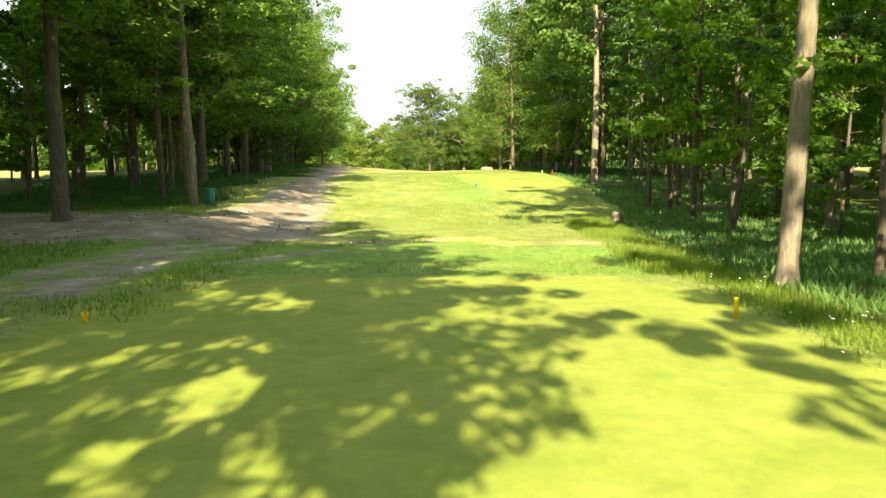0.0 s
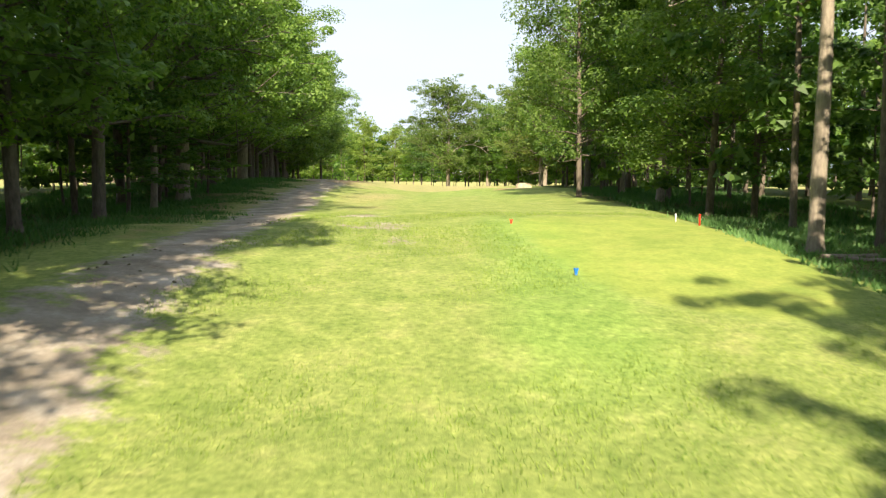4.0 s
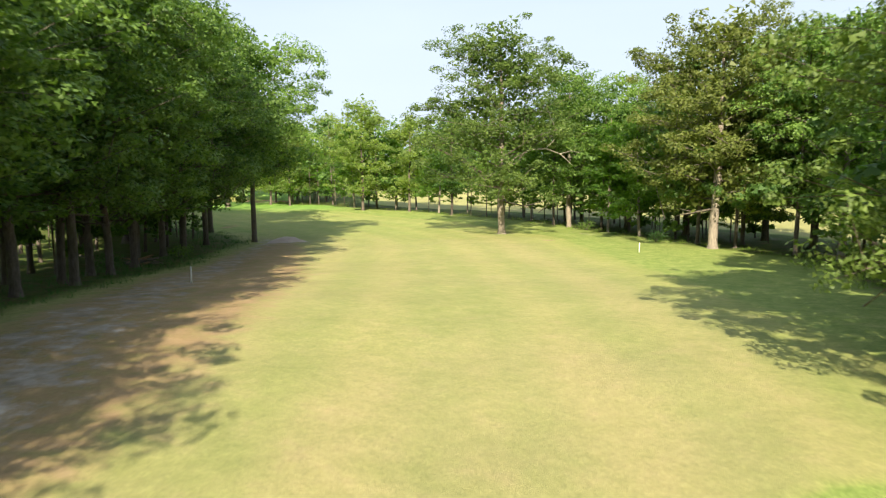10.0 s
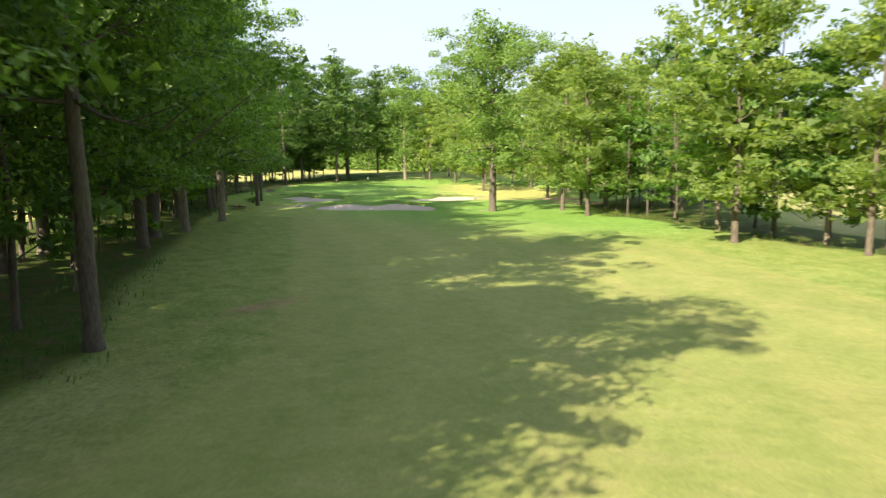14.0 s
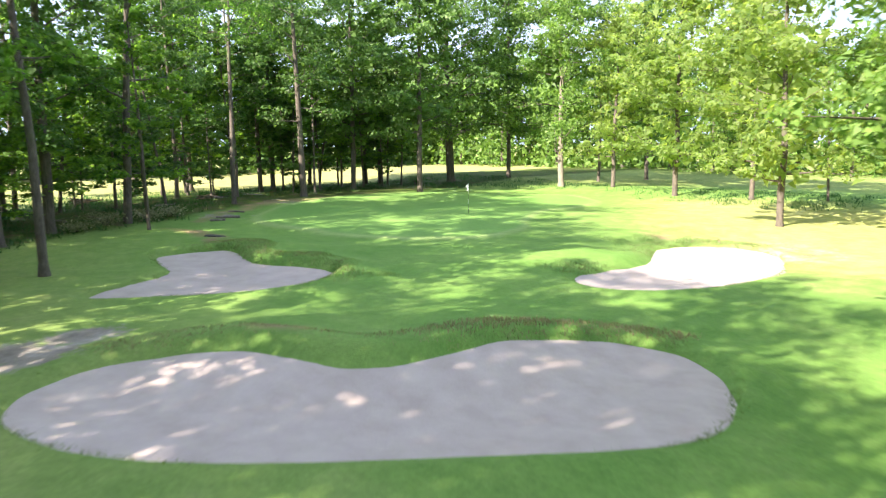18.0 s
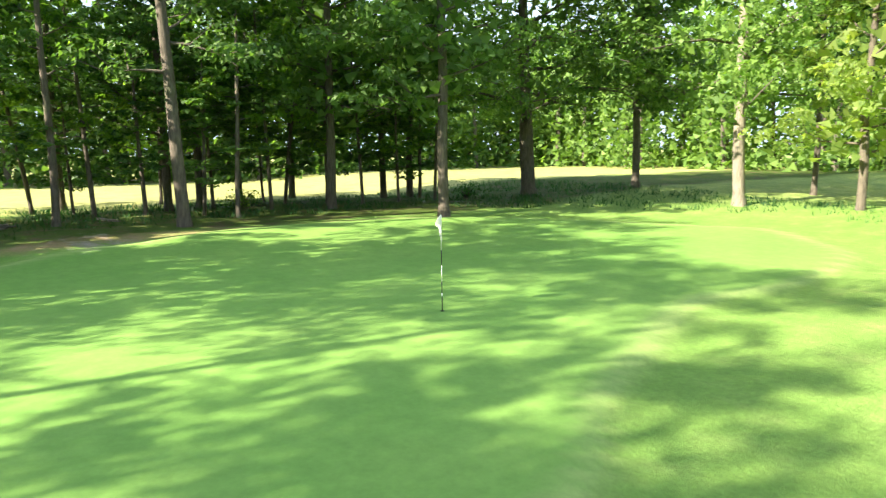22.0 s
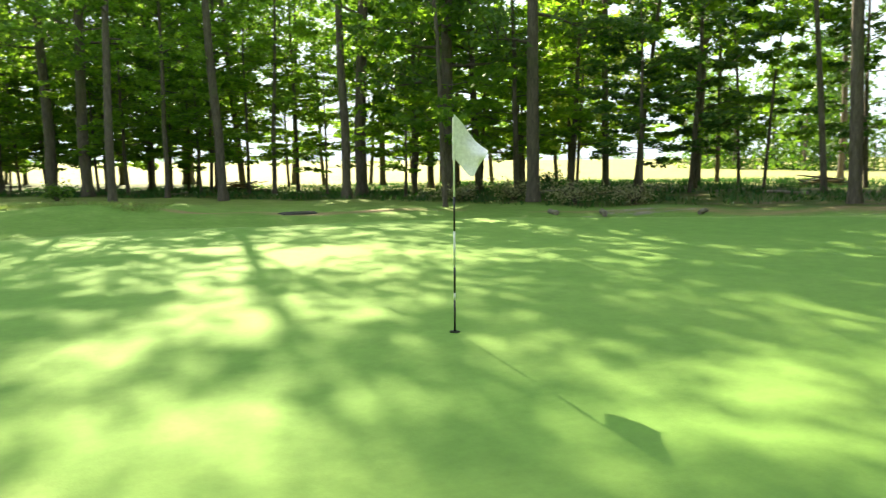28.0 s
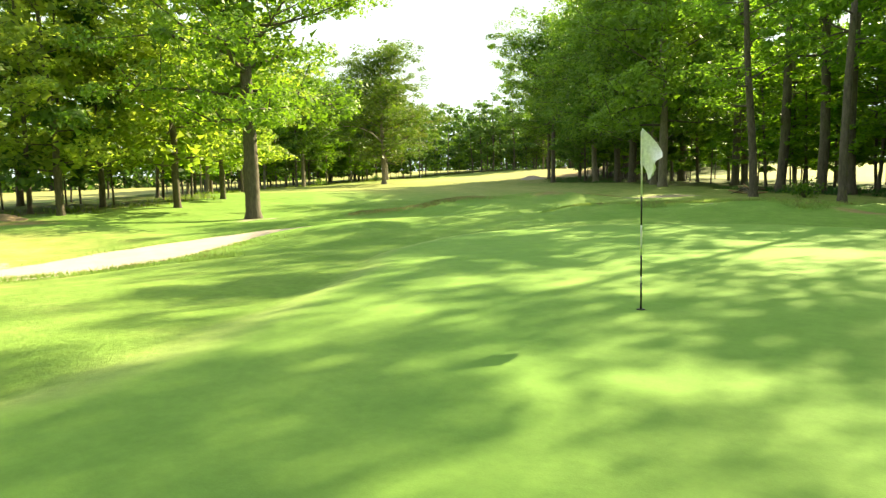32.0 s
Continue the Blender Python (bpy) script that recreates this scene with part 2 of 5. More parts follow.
def bark_material(name, dark, light):
    m, nt, b = mat(name)
    tc = nt.nodes.new("ShaderNodeTexCoord")
    mp = nt.nodes.new("ShaderNodeMapping")
    mp.inputs["Scale"].default_value = (6, 6, 1.2)
    nt.links.new(tc.outputs["Object"], mp.inputs["Vector"])
    n = noise_tex(nt, 2.2, 6, 0.7, mp.outputs[0])
    patch = noise_tex(nt, 0.7, 3)
    c = ramp(nt, n, [(0.3, dark), (0.7, light)])
    c = mixc(nt, mth(nt, "MULTIPLY", mth(nt, "SUBTRACT", patch, 0.52), 3.0, True), c, (0.10, 0.13, 0.05))
    nt.links.new(c, b.inputs["Base Color"])
    b.inputs["Roughness"].default_value = 0.9
    bump(nt, b, n, 0.9, 0.05)
    return m


def sand_material():
    m, nt, b = mat("bunker_sand")
    mid, fine = noise_tex(nt, 1.3, 4), noise_tex(nt, 40.0, 4)
    c = ramp(nt, mid, [(0.3, (0.44, 0.35, 0.305)), (0.7, (0.53, 0.435, 0.385))])
    c = mixc(nt, 0.4, c, ramp(nt, fine, [(0.2, (0.7, 0.7, 0.7)), (0.8, (1.2, 1.2, 1.2))]), "MULTIPLY")
    nt.links.new(c, b.inputs["Base Color"])
    b.inputs["Roughness"].default_value = 0.95
    bump(nt, b, mth(nt, "ADD", mid, mth(nt, "MULTIPLY", fine, 0.2)), 0.5, 0.08)
    return m


TURF = ground_material()
SAND = sand_material()
LEAF = leaf_material("oak_leaves", (0.047, 0.108, 0.023), (0.200, 0.305, 0.064), (1.5, 1.7, 0.5), 0.42)
LEAF_LIGHT = leaf_material("hornbeam_leaves", (0.095, 0.160, 0.045), (0.265, 0.325, 0.110), (2.35, 2.3, 0.8), 0.6)
LEAF_BROWN = leaf_material("late_oak_leaves", (0.050, 0.080, 0.018), (0.165, 0.195, 0.050), (1.4, 1.5, 0.5), 0.45)
LEAF_OLIVE = leaf_material("olive_oak_leaves", (0.048, 0.088, 0.020), (0.170, 0.235, 0.058), (1.4, 1.6, 0.5), 0.45)
LEAF_UNDER = leaf_material("understorey_leaves", (0.045, 0.098, 0.020), (0.140, 0.230, 0.050), (2.8, 2.9, 0.7), 0.6)
LEAF_BRIGHT = leaf_material("young_oak_leaves", (0.050, 0.106, 0.024), (0.165, 0.245, 0.058), (1.6, 1.7, 0.5), 0.5)
LEAF_DARK = leaf_material("dark_leaves", (0.040, 0.092, 0.024), (0.150, 0.245, 0.060), (1.5, 1.7, 0.6), 0.42)
# darker copy of the oak leaves: shade put into the left trees' colour
LEAF_OAK_SHADE = leaf_material("shaded_oak_leaves", (0.040, 0.092, 0.022), (0.165, 0.255, 0.058), (1.4, 1.6, 0.5), 0.42)
LEAF_MID = leaf_material("maple_leaves", (0.046, 0.102, 0.020), (0.142, 0.230, 0.048), (2.6, 2.7, 0.65), 0.62)
# shaded copy: darker and less translucent, for the dim wood west of the green
LEAF_SHADE = leaf_material("shaded_woodland_leaves", (0.032, 0.080, 0.022), (0.115, 0.200, 0.050), (1.7, 1.9, 0.6), 0.45)
# backlit copy: sun glow put into a strong through-tint, south of the green
LEAF_AIR = leaf_material("thin_sunlit_leaves", (0.044, 0.092, 0.024), (0.128, 0.205, 0.056), (3.3, 3.4, 1.1), 0.66)
BARK = bark_material("oak_bark", (0.05, 0.04, 0.032), (0.17, 0.14, 0.11))
BARK_PALE = bark_material("pale_bark", (0.12, 0.10, 0.08), (0.31, 0.265, 0.21))


# ---------------- small geometry helpers ----------------
def mesh_from(name, verts, faces, material, smooth=False):
    me = bpy.data.meshes.new(name)
    me.from_pydata([tuple(v) for v in verts], [], faces)
    me.materials.append(material)
    if smooth:
        me.polygons.foreach_set("use_smooth", [True] * len(me.polygons))
    return me


def quads_mesh(name, co, material):
    """A mesh of loose leaves from an (n, k, 3) array of corners."""
    n, k = co.shape[:2]
    me = bpy.data.meshes.new(name)
    me.vertices.add(k * n)
    me.vertices.foreach_set("co", np.ascontiguousarray(co, np.float32).ravel())
    me.loops.add(k * n)
    me.loops.foreach_set("vertex_index", np.arange(k * n, dtype=np.int32))
    me.polygons.add(n)
    me.polygons.foreach_set("loop_start", np.arange(0, k * n, k, dtype=np.int32))
    me.polygons.foreach_set("loop_total", np.full(n, k, np.int32))
    me.materials.append(material)
    me.update(calc_edges=True)
    return me


def part_mesh(name, me, parent, label=""):
    ob = new(name, me)
    ob.parent = parent
    if label:
        ob["label"] = label
    return ob


def part(name, bm, material, parent, label="", smooth=False):
    """Links a bmesh as one mesh object under a thing or part."""
    me = bpy.data.meshes.new(name)
    if smooth:
        for f in bm.faces:
            f.smooth = True
    bm.to_mesh(me)
    bm.free()
    me.materials.append(material)
    return part_mesh(name, me, parent, label)


def thing(name, label, category, m, group="", kind=""):
    ob = new(name)
    ob.matrix_world = m
    return tagged(ob, label, category, group, kind)


def tube(points, radii, sides=7):
    """Verts and quads of a tapered tube along points."""
    pts = [Vector(p) for p in points]
    verts, faces = [], []
    for i, (p, r) in enumerate(zip(pts, radii)):
        d = (pts[min(i + 1, len(pts) - 1)] - pts[max(i - 1, 0)]).normalized()
        side = d.cross(Vector((0.31, 0.95, 0.02))).normalized()
        up = side.cross(d)
        for k in range(sides):
            a = 2 * math.pi * k / sides
            verts.append(p + r * (math.cos(a) * side + math.sin(a) * up))
    for i in range(len(pts) - 1):
        for k in range(sides):
            a, b = i * sides + k, i * sides + (k + 1) % sides
            faces.append((a, b, b + sides, a + sides))
    return verts, faces


def join_tubes(tubes):
    verts, faces = [], []
    for v, f in tubes:
        o = len(verts)
        verts += v
        faces += [tuple(i + o for i in q) for q in f]
    return verts, faces


# ---------------- the lie of the land ----------------
def sstep(a, b, v):
    t = np.clip((v - a) / (b - a), 0, 1)
    return t * t * (3 - 2 * t)


def hump(x, y, cx, cy, sx, sy):
    return np.exp(-(((x - cx) / sx) ** 2) - ((y - cy) / sy) ** 2)


def land(x, y):
    """Height of the turf before bunkers are dug."""
    x, y = np.asarray(x, float), np.asarray(y, float)
    z = -1.12 + 2.3 * sstep(24, 60, y) + 0.37 * sstep(60, 100, y) - 1.6 * sstep(130, 175, y)
    z = z - 0.6 * sstep(175, 215, y) * sstep(-70, -30, x)
    z = z + 0.02 * sstep(15, 13, y) + 0.9 * hump(x, y, -22, 110, 14, 40) - 0.55 * hump(x, y, -66, 262, 16, 20)
    z = z + 0.55 * sstep(-108, -122, x) * sstep(240, 262, y) + 0.7 * sstep(300, 312, y)
    z = z - 0.9 * hump(x, y, -5, 108, 8, 26) - 1.2 * hump(x, y, -66, 297, 10, 12) + 0.6 * hump(x, y, -38, 260, 14, 22)
    z = z + 0.7 * sstep(-6, -11, x) * sstep(16, 27, y) * sstep(54, 38, y) - 0.35 * sstep(-6, -12, x) * sstep(48, 58, y) * sstep(80, 66, y)
    z = z - 0.5 * sstep(7.5, 11, x) * sstep(28, 40, y) * sstep(76, 62, y)
    z = z - 0.40 * hump(x, y, -64.5, 265.8, 8, 9)
    z = z + 0.15 * green_mask(x, y)
    z = z + 0.45 * hump(x, y, -80.5, 256.5, 3.5, 2.6) + 0.45 * hump(x, y, -77.6, 261, 2.6, 3.0)
    z = z - 0.6 * hump(x, y, -79, 282, 8, 9) - 0.35 * hump(x, y, -83, 286, 5, 6)
    z = z + 0.4 * hump(x, y, -94.5, 265.5, 4, 2.2) + 0.35 * hump(x, y, -84.5, 274.5, 2.0, 4.5)
    return z


GREEN_C = (-105.0, 286.0)
GREEN_R = [(-66, 16.9), (-60, 17.4), (-49, 17.9), (-39, 17.4), (-33, 16.3), (-27, 14.6), (-21, 13.0), (-16, 10.9), (-8, 9.5), (5, 8.2), (19, 7.6), (33, 7.8), (55, 11), (74, 14.9), (95, 17.6), (135, 15.2), (171, 13.2), (207, 12.4), (236, 13.5), (260, 15.2), (286, 15.6), (294, 16.9)]


def green_edge(x, y):
    """Metres inside the putting green's edge."""
    dx, dy = np.asarray(x, float) - GREEN_C[0], np.asarray(y, float) - GREEN_C[1]
    a = np.degrees(np.arctan2(dy, dx))
    a = np.where(a < -66, a + 360, a)
    k = np.array(GREEN_R)
    return np.interp(a, k[:, 0], k[:, 1]) - np.hypot(dx, dy)


def green_mask(x, y):
    return sstep(-0.6, 0.4, green_edge(x, y))


def spline(points, closed=True, n=6):
    pts = np.array(points, float)
    out = []
    m = len(pts)
    for i in range(m if closed else m - 1):
        p = [pts[(i + k) % m] if closed else pts[min(max(i + k, 0), m - 1)] for k in (-1, 0, 1, 2)]
        for t in np.arange(n) / n:
            out.append(0.5 * (2 * p[1] + (p[2] - p[0]) * t + (2 * p[0] - 5 * p[1] + 4 * p[2] - p[3]) * t**2 + (3 * p[1] - p[0] - 3 * p[2] + p[3]) * t**3))
    return np.array(out)


def inside(poly, x, y):
    """Signed metres inside a closed outline (negative outside)."""
    x, y = np.asarray(x, float).ravel(), np.asarray(y, float).ravel()
    best, odd = np.full(len(x), 1e9), np.zeros(len(x), bool)
    q = np.roll(poly, -1, 0)
    for (ax, ay), (bx, by) in zip(poly, q):
        ex, ey = bx - ax, by - ay
        t = np.clip(((x - ax) * ex + (y - ay) * ey) / (ex * ex + ey * ey + 1e-9), 0, 1)
        best = np.minimum(best, np.hypot(x - ax - t * ex, y - ay - t * ey))
        hit = (ay > y) != (by > y)
        odd ^= hit & (x < ax + (y - ay) * ex / (ey if abs(ey) > 1e-9 else 1e-9))
    return np.where(odd, best, -best)


def along(points, x, y):
    """Distance to a polyline, and its interpolated third value."""
    x, y = np.asarray(x, float), np.asarray(y, float)
    best, val = np.full(x.shape, 1e9), np.zeros(x.shape)
    for a, b in zip(points[:-1], points[1:]):
        ex, ey = b[0] - a[0], b[1] - a[1]
        t = np.clip(((x - a[0]) * ex + (y - a[1]) * ey) / (ex * ex + ey * ey), 0, 1)
        d = np.hypot(x - a[0] - t * ex, y - a[1] - t * ey)
        near = d < best
        best, val = np.where(near, d, best), np.where(near, a[2] + t * (b[2] - a[2]), val)
    return best, val


BUNKERS = {
    "front": [(-80.0, 250.5), (-81.5, 251.4), (-81.9, 253.2), (-80.5, 255.3), (-77.8, 257.1), (-76.9, 258.9), (-76.5, 261.3), (-75.6, 263.9), (-73.9, 264.9), (-72.2, 264.3), (-71.1, 262.6), (-70.7, 260.3), (-71.9, 257.5), (-74.3, 254.0), (-77.1, 251.4)],
    "left": [(-90.3, 255.0), (-92.8, 259.0), (-97.6, 260.6), (-96.6, 263.4), (-92.5, 262.7), (-89.4, 264.1), (-87.7, 263.4), (-87.3, 260.6), (-88.6, 257.6)],
    "right": [(-81.6, 271.0), (-81.7, 273.4), (-82.1, 276.2), (-83.0, 279.2), (-84.5, 282.2), (-84.6, 283.8), (-83.8, 285.9), (-81.8, 287.0), (-79.8, 286.0), (-78.3, 283.4), (-77.4, 280.5), (-77.1, 277.6), (-77.3, 274.4), (-78.1, 271.7), (-79.3, 270.3), (-80.6, 270.1)],
}
BUNKER_LINES = {k: spline(v) for k, v in BUNKERS.items()}
# the turf face is highest on the green's side: direction and extra height
BUNKER_FACE = {"front": (-0.75, 0.66, 0.17), "left": (-0.25, 0.97, 0.26), "right": (-0.97, 0.25, 0.05)}


def dug(x, y):
    """Ground height with the bunkers' hollows."""
    z = land(x, y)
    shape = z.shape
    z = z.ravel().copy()
    xf, yf = np.broadcast_to(x, shape).ravel(), np.broadcast_to(y, shape).ravel()
    for key, line in BUNKER_LINES.items():
        lo, hi = line.min(0) - 3.2, line.max(0) + 3.2
        ux, uy, up = BUNKER_FACE[key]
        mid, half = line.mean(0), 0.5 * np.ptp(line @ np.array([ux, uy]))
        pick = (xf > lo[0]) & (xf < hi[0]) & (yf > lo[1]) & (yf < hi[1])
        if pick.any():
            d = inside(line, xf[pick], yf[pick])
            side = ((xf[pick] - mid[0]) * ux + (yf[pick] - mid[1]) * uy) / half
            lip = 0.04 + up * sstep(-0.1, 0.55, side)
            z[pick] += lip * sstep(-1.6 - 5.0 * (lip - 0.04), -0.4, d) - (lip + 0.08) / 0.35 * np.clip(d + 0.35, 0, 1.2)
    return z.reshape(shape)


def ground_z(x, y):
    return float(dug(np.array([x]), np.array([y]))[0])


# wood edges: (y, x); the wood lies beyond (left: smaller x, right: larger x)
LEFT_EDGE = [(-60, -27), (5, -23), (27, -19.7), (30.5, -13), (41, -14.2), (70, -18.5), (97, -22), (125, -27), (150, -31), (186, -34), (200, -43), (208, -54), (220, -66), (232, -79), (245, -92), (258, -109), (275, -117), (285, -120), (296, -120), (400, -128)]
RIGHT_EDGE = [(-60, 9), (2, 8), (11, 6.6), (37, 11.1), (61, 9.6), (83, 8.2), (108, 12), (127, 10), (150, 18), (171, 23), (180, 17), (200, 11), (213, 5), (222, 1), (235, -11), (245, -19), (251, -32), (259, -46), (268, -52), (275, -54), (294, -57), (400, -62)]


def edge_x(edge, y):
    k = np.array(edge, float)
    return np.interp(y, k[:, 0], k[:, 1])


TRACK = [(-30, 24, 1.6), (-14, 23.6, 3.2), (-8.7, 24.0, 3.0), (-8.5, 28, 2.0), (-8.5, 32, 1.3), (-8.9, 39, 0.8), (-9.5, 45, 0.65), (-10.1, 50, 0.7), (-10.4, 56, 0.9), (-11.6, 64, 1.15), (-12.4, 74, 1.0), (-13.3, 81, 0.9), (-14.1, 89, 0.9), (-14.6, 97, 0.75), (-16.5, 111, 0.9), (-19.5, 124, 0.7)]
CROSSING = [(-5.5, 21.8, 0.6), (0, 22.2, 0.45), (2.5, 20.6, 0.45), (6, 19.6, 0.35)]
FAIRWAY = [(-1, 70, 8), (-4, 100, 11), (-6, 130, 14), (-9, 160, 16), (-14, 190, 16), (-24, 212, 15), (-44, 232, 14), (-64, 248, 12), (-80, 265, 10)]
TEE_A = [(-7.2, -20), (-7.2, 10), (-5.2, 12.6), (3.1, 12.8), (4.9, 10.4), (4.9, -20)]
TEE_B = [(2.7, 42.5), (1.6, 45.5), (0.9, 50), (0.6, 56), (3.2, 60), (7, 58.6), (8.6, 55.5), (9.5, 50), (8.5, 44), (6, 41)]


# the mowing line where the fairway begins: (x, y)
MOWN_FROM = [(-22, 98), (-16, 104), (-13, 109), (-9.7, 112.4), (-7, 113.4), (-4.2, 115), (-1.9, 117.8), (0, 121.2), (2.3, 122.4), (8, 123), (14, 125)]


def build_ground():
    def lines(stops):
        return np.concatenate([np.arange(a, b, s) for a, b, s in stops])

    far = np.array([60, 80, 110, 150, 210, 300, 430, 620, 900, 1300, 1900, 2600.0])
    xs = np.concatenate([(-150 - far)[::-1], lines([(-150, -128, 1.0), (-128, -99, 0.5), (-99, -69, 0.3), (-69, -26, 1.2), (-26, 15, 0.65), (15, 60, 1.5)]), [60.0], 60 + far])
    ys = np.concatenate([(-30 - far)[::-1], lines([(-30, -2, 1.5), (-2, 60, 0.6), (60, 130, 1.0), (130, 248, 1.4), (248, 289, 0.3), (289, 310, 0.5), (310, 345, 1.2)]), [345.0], 345 + far])
    nx, ny = len(xs), len(ys)
    x, y = np.meshgrid(xs, ys)
    z = dug(x, y)
    lumps = sum(np.sin(x * f * c + y * f * s + p) for f, c, s, p in zip((0.21, 0.37, 0.6, 0.93, 1.4), (0.9, -0.4, 0.6, 0.2, -0.8), (0.3, 0.8, 0.7, -0.9, 0.5), (1, 2, 3, 4, 5)))
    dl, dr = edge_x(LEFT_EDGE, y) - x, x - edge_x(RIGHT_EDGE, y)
    # the shade-darkened wood floor is widened along the strip beside the track
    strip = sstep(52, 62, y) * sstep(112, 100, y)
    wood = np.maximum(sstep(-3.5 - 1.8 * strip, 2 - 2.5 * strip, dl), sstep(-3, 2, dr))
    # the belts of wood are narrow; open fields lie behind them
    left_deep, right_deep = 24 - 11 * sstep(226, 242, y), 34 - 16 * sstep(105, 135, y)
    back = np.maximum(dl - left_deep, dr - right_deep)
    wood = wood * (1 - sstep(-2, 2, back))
    gm = green_mask(x, y)
    flat = np.maximum(gm, 0.8 * sstep(-3, 0, inside(np.array(TEE_A), x, y).reshape(x.shape)))
    z = z + 0.03 * lumps * (1 - flat) * sstep(800, 300, np.hypot(x + 40, y - 150))
    dt, wt = along(TRACK, x, y)
    track = sstep(1.9, -1.0, dt - wt) * sstep(135, 90, y)
    dc, wc = along(CROSSING, x, y)
    track = np.maximum(track, 0.5 * sstep(0.7, -0.5, dc - wc))
    dn, wn2 = along([(-8.6, 23, 2.2), (-9.2, 17, 1.6), (-9.6, 11, 1.2)], x, y)
    track = np.maximum(track, 0.62 * sstep(1.4, -0.9, dn - wn2))
    dn, wn2 = along([(-6.2, 15.6, 0.5), (-4.6, 17.2, 0.6), (-3.4, 18.6, 0.3)], x, y)
    track = np.maximum(track, 0.6 * sstep(0.8, -0.5, dn - wn2))
    # worn sandy ground along the shaded left side and below single trees
    dw, ww = along([(-17, 110, 2.5), (-21, 128, 3.0), (-25, 148, 2.2), (-28, 168, 1.5), (-31, 190, 1.3)], x, y)
    track = np.maximum(track, 0.5 * sstep(1.5, -1.5, dw - ww))
    for cx, cy, r, v in ((-4.6, 54, 1.3, 0.85), (-3.6, 50.5, 0.9, 0.8), (-6.0, 57.5, 1.0, 0.8), (3.2, 72.5, 0.9, 0.75), (6.0, 118, 3.2, 0.55), (-28.2, 185.7, 2.4, 0.95), (-65.8, 267.4, 1.6, 0.6), (7, 199, 4.0, 0.35), (-4.1, 199.6, 1.6, 0.6), (-83.8, 251.6, 1.3, 1.1), (-84.6, 253.6, 1.0, 1.0), (-84.5, 249, 1.6, 0.9), (-68, 285, 2.5, 0.5), (-79, 287, 3.5, 0.55), (-117, 279, 2.2, 0.45), (-112, 271, 2.0, 0.45)):
        track = np.maximum(track, v * np.exp(-(((x - cx) ** 2 + (y - cy) ** 2) / r**2)))
    df, wf = along(FAIRWAY, x, y)
    mown = sstep(3, -2, df - wf)
    mown = np.maximum(mown, sstep(7.0, 4.0, -green_edge(x, y)))
    mown = np.maximum(mown, np.clip(1.2 * hump(x, y, -80, 296, 11, 9), 0, 1))
    mown = np.maximum(mown, sstep(240, 250, y + 0.25 * (x + 85)) * sstep(42, 28, np.hypot(x + 85, y - 272)))
    start = y - np.interp(x, [p[0] for p in MOWN_FROM], [p[1] for p in MOWN_FROM])
    begun = np.where(y < 150, sstep(-0.5, 0.5, start), 1.0)
    mown = mown * begun
    dry = sstep(2, -6, df - wf) * sstep(106, 132, y - 1.2 * x) * sstep(218, 178, y - 0.35 * (x + 14)) * 0.95
    dry = dry * (0.60 + 0.10 * sstep(3, 11, df))
    dry = np.maximum(dry, 0.6 * sstep(-4, 2, dl + 6) * sstep(90, 112, y) * sstep(215, 190, y) * (1 - wood))
    dry = np.maximum(dry, 0.8 * np.clip(1.3 * hump(x, y, -4.5, 125, 10, 17), 0, 1)) * np.maximum(begun, 0.75 * sstep(-8, -11, x))
    # thin worn turf beside the track and in the rough before the fairway
    for cx, cy, rx, ry, v in ((-8.0, 82, 2.6, 13, 0.72), (-6.5, 66, 2.0, 7, 0.55), (-1.5, 84, 3.0, 8, 0.42), (4.5, 92, 2.0, 6, 0.4), (-12.5, 104, 3.0, 6, 0.7)):
        dry = np.maximum(dry, v * hump(x, y, cx, cy, rx, ry))
    meadow = sstep(-1, 3, back)
    dry = np.maximum(dry, 0.5 * meadow)
    mown = np.maximum(mown, meadow)
    tee = np.maximum(sstep(-0.3, 0.3, inside(np.array(TEE_A), x, y)), 0.58 * sstep(-0.4, 0.4, inside(spline(TEE_B), x, y))).reshape(x.shape)
    me = bpy.data.meshes.new("ground")
    n = nx * ny
    me.vertices.add(n)
    me.vertices.foreach_set("co", np.stack([x, y, z], -1).astype(np.float32).ravel())
    i = np.arange(n).reshape(ny, nx)
    q = np.stack([i[:-1, :-1], i[:-1, 1:], i[1:, 1:], i[1:, :-1]], -1).reshape(-1, 4)
    me.loops.add(4 * len(q))
    me.loops.foreach_set("vertex_index", q.astype(np.int32).ravel())
    me.polygons.add(len(q))
    me.polygons.foreach_set("loop_start", np.arange(0, 4 * len(q), 4, dtype=np.int32))
    me.polygons.foreach_set("loop_total", np.full(len(q), 4, np.int32))
    me.polygons.foreach_set("use_smooth", np.ones(len(q), bool))
    me.update(calc_edges=True)
    lush = sstep(240, 264, y + 0.25 * (x + 85)) * sstep(60, 45, np.hypot(x + 85, y - 265))
    parch = np.clip(0.65 * meadow * sstep(-60, -75, x) + 1.1 * hump(x, y, -80, 296, 11, 9) + 0.7 * hump(x, y, -73, 286, 6, 7) + 0.6 * hump(x, y, -90, 302, 8, 5) + 0.9 * sstep(0.9, -0.3, dc - wc), 0, 1) * (1 - gm)
    lush = np.maximum(lush, 0.95 * sstep(12.4, 13.6, y) * sstep(24, 20, y + 0.5 * x) * sstep(8.5, 5.5, x) * sstep(-16, -13, x) * (0.72 + 0.28 * np.sin(0.9 * x + 1.3) * np.sin(1.6 * y + 0.5 * x)))
    lush = np.maximum(lush, 0.55 * sstep(34, 40, y) * sstep(62, 54, y) * sstep(-1.5, 0.2, x) * sstep(3.5, 1.5, x))
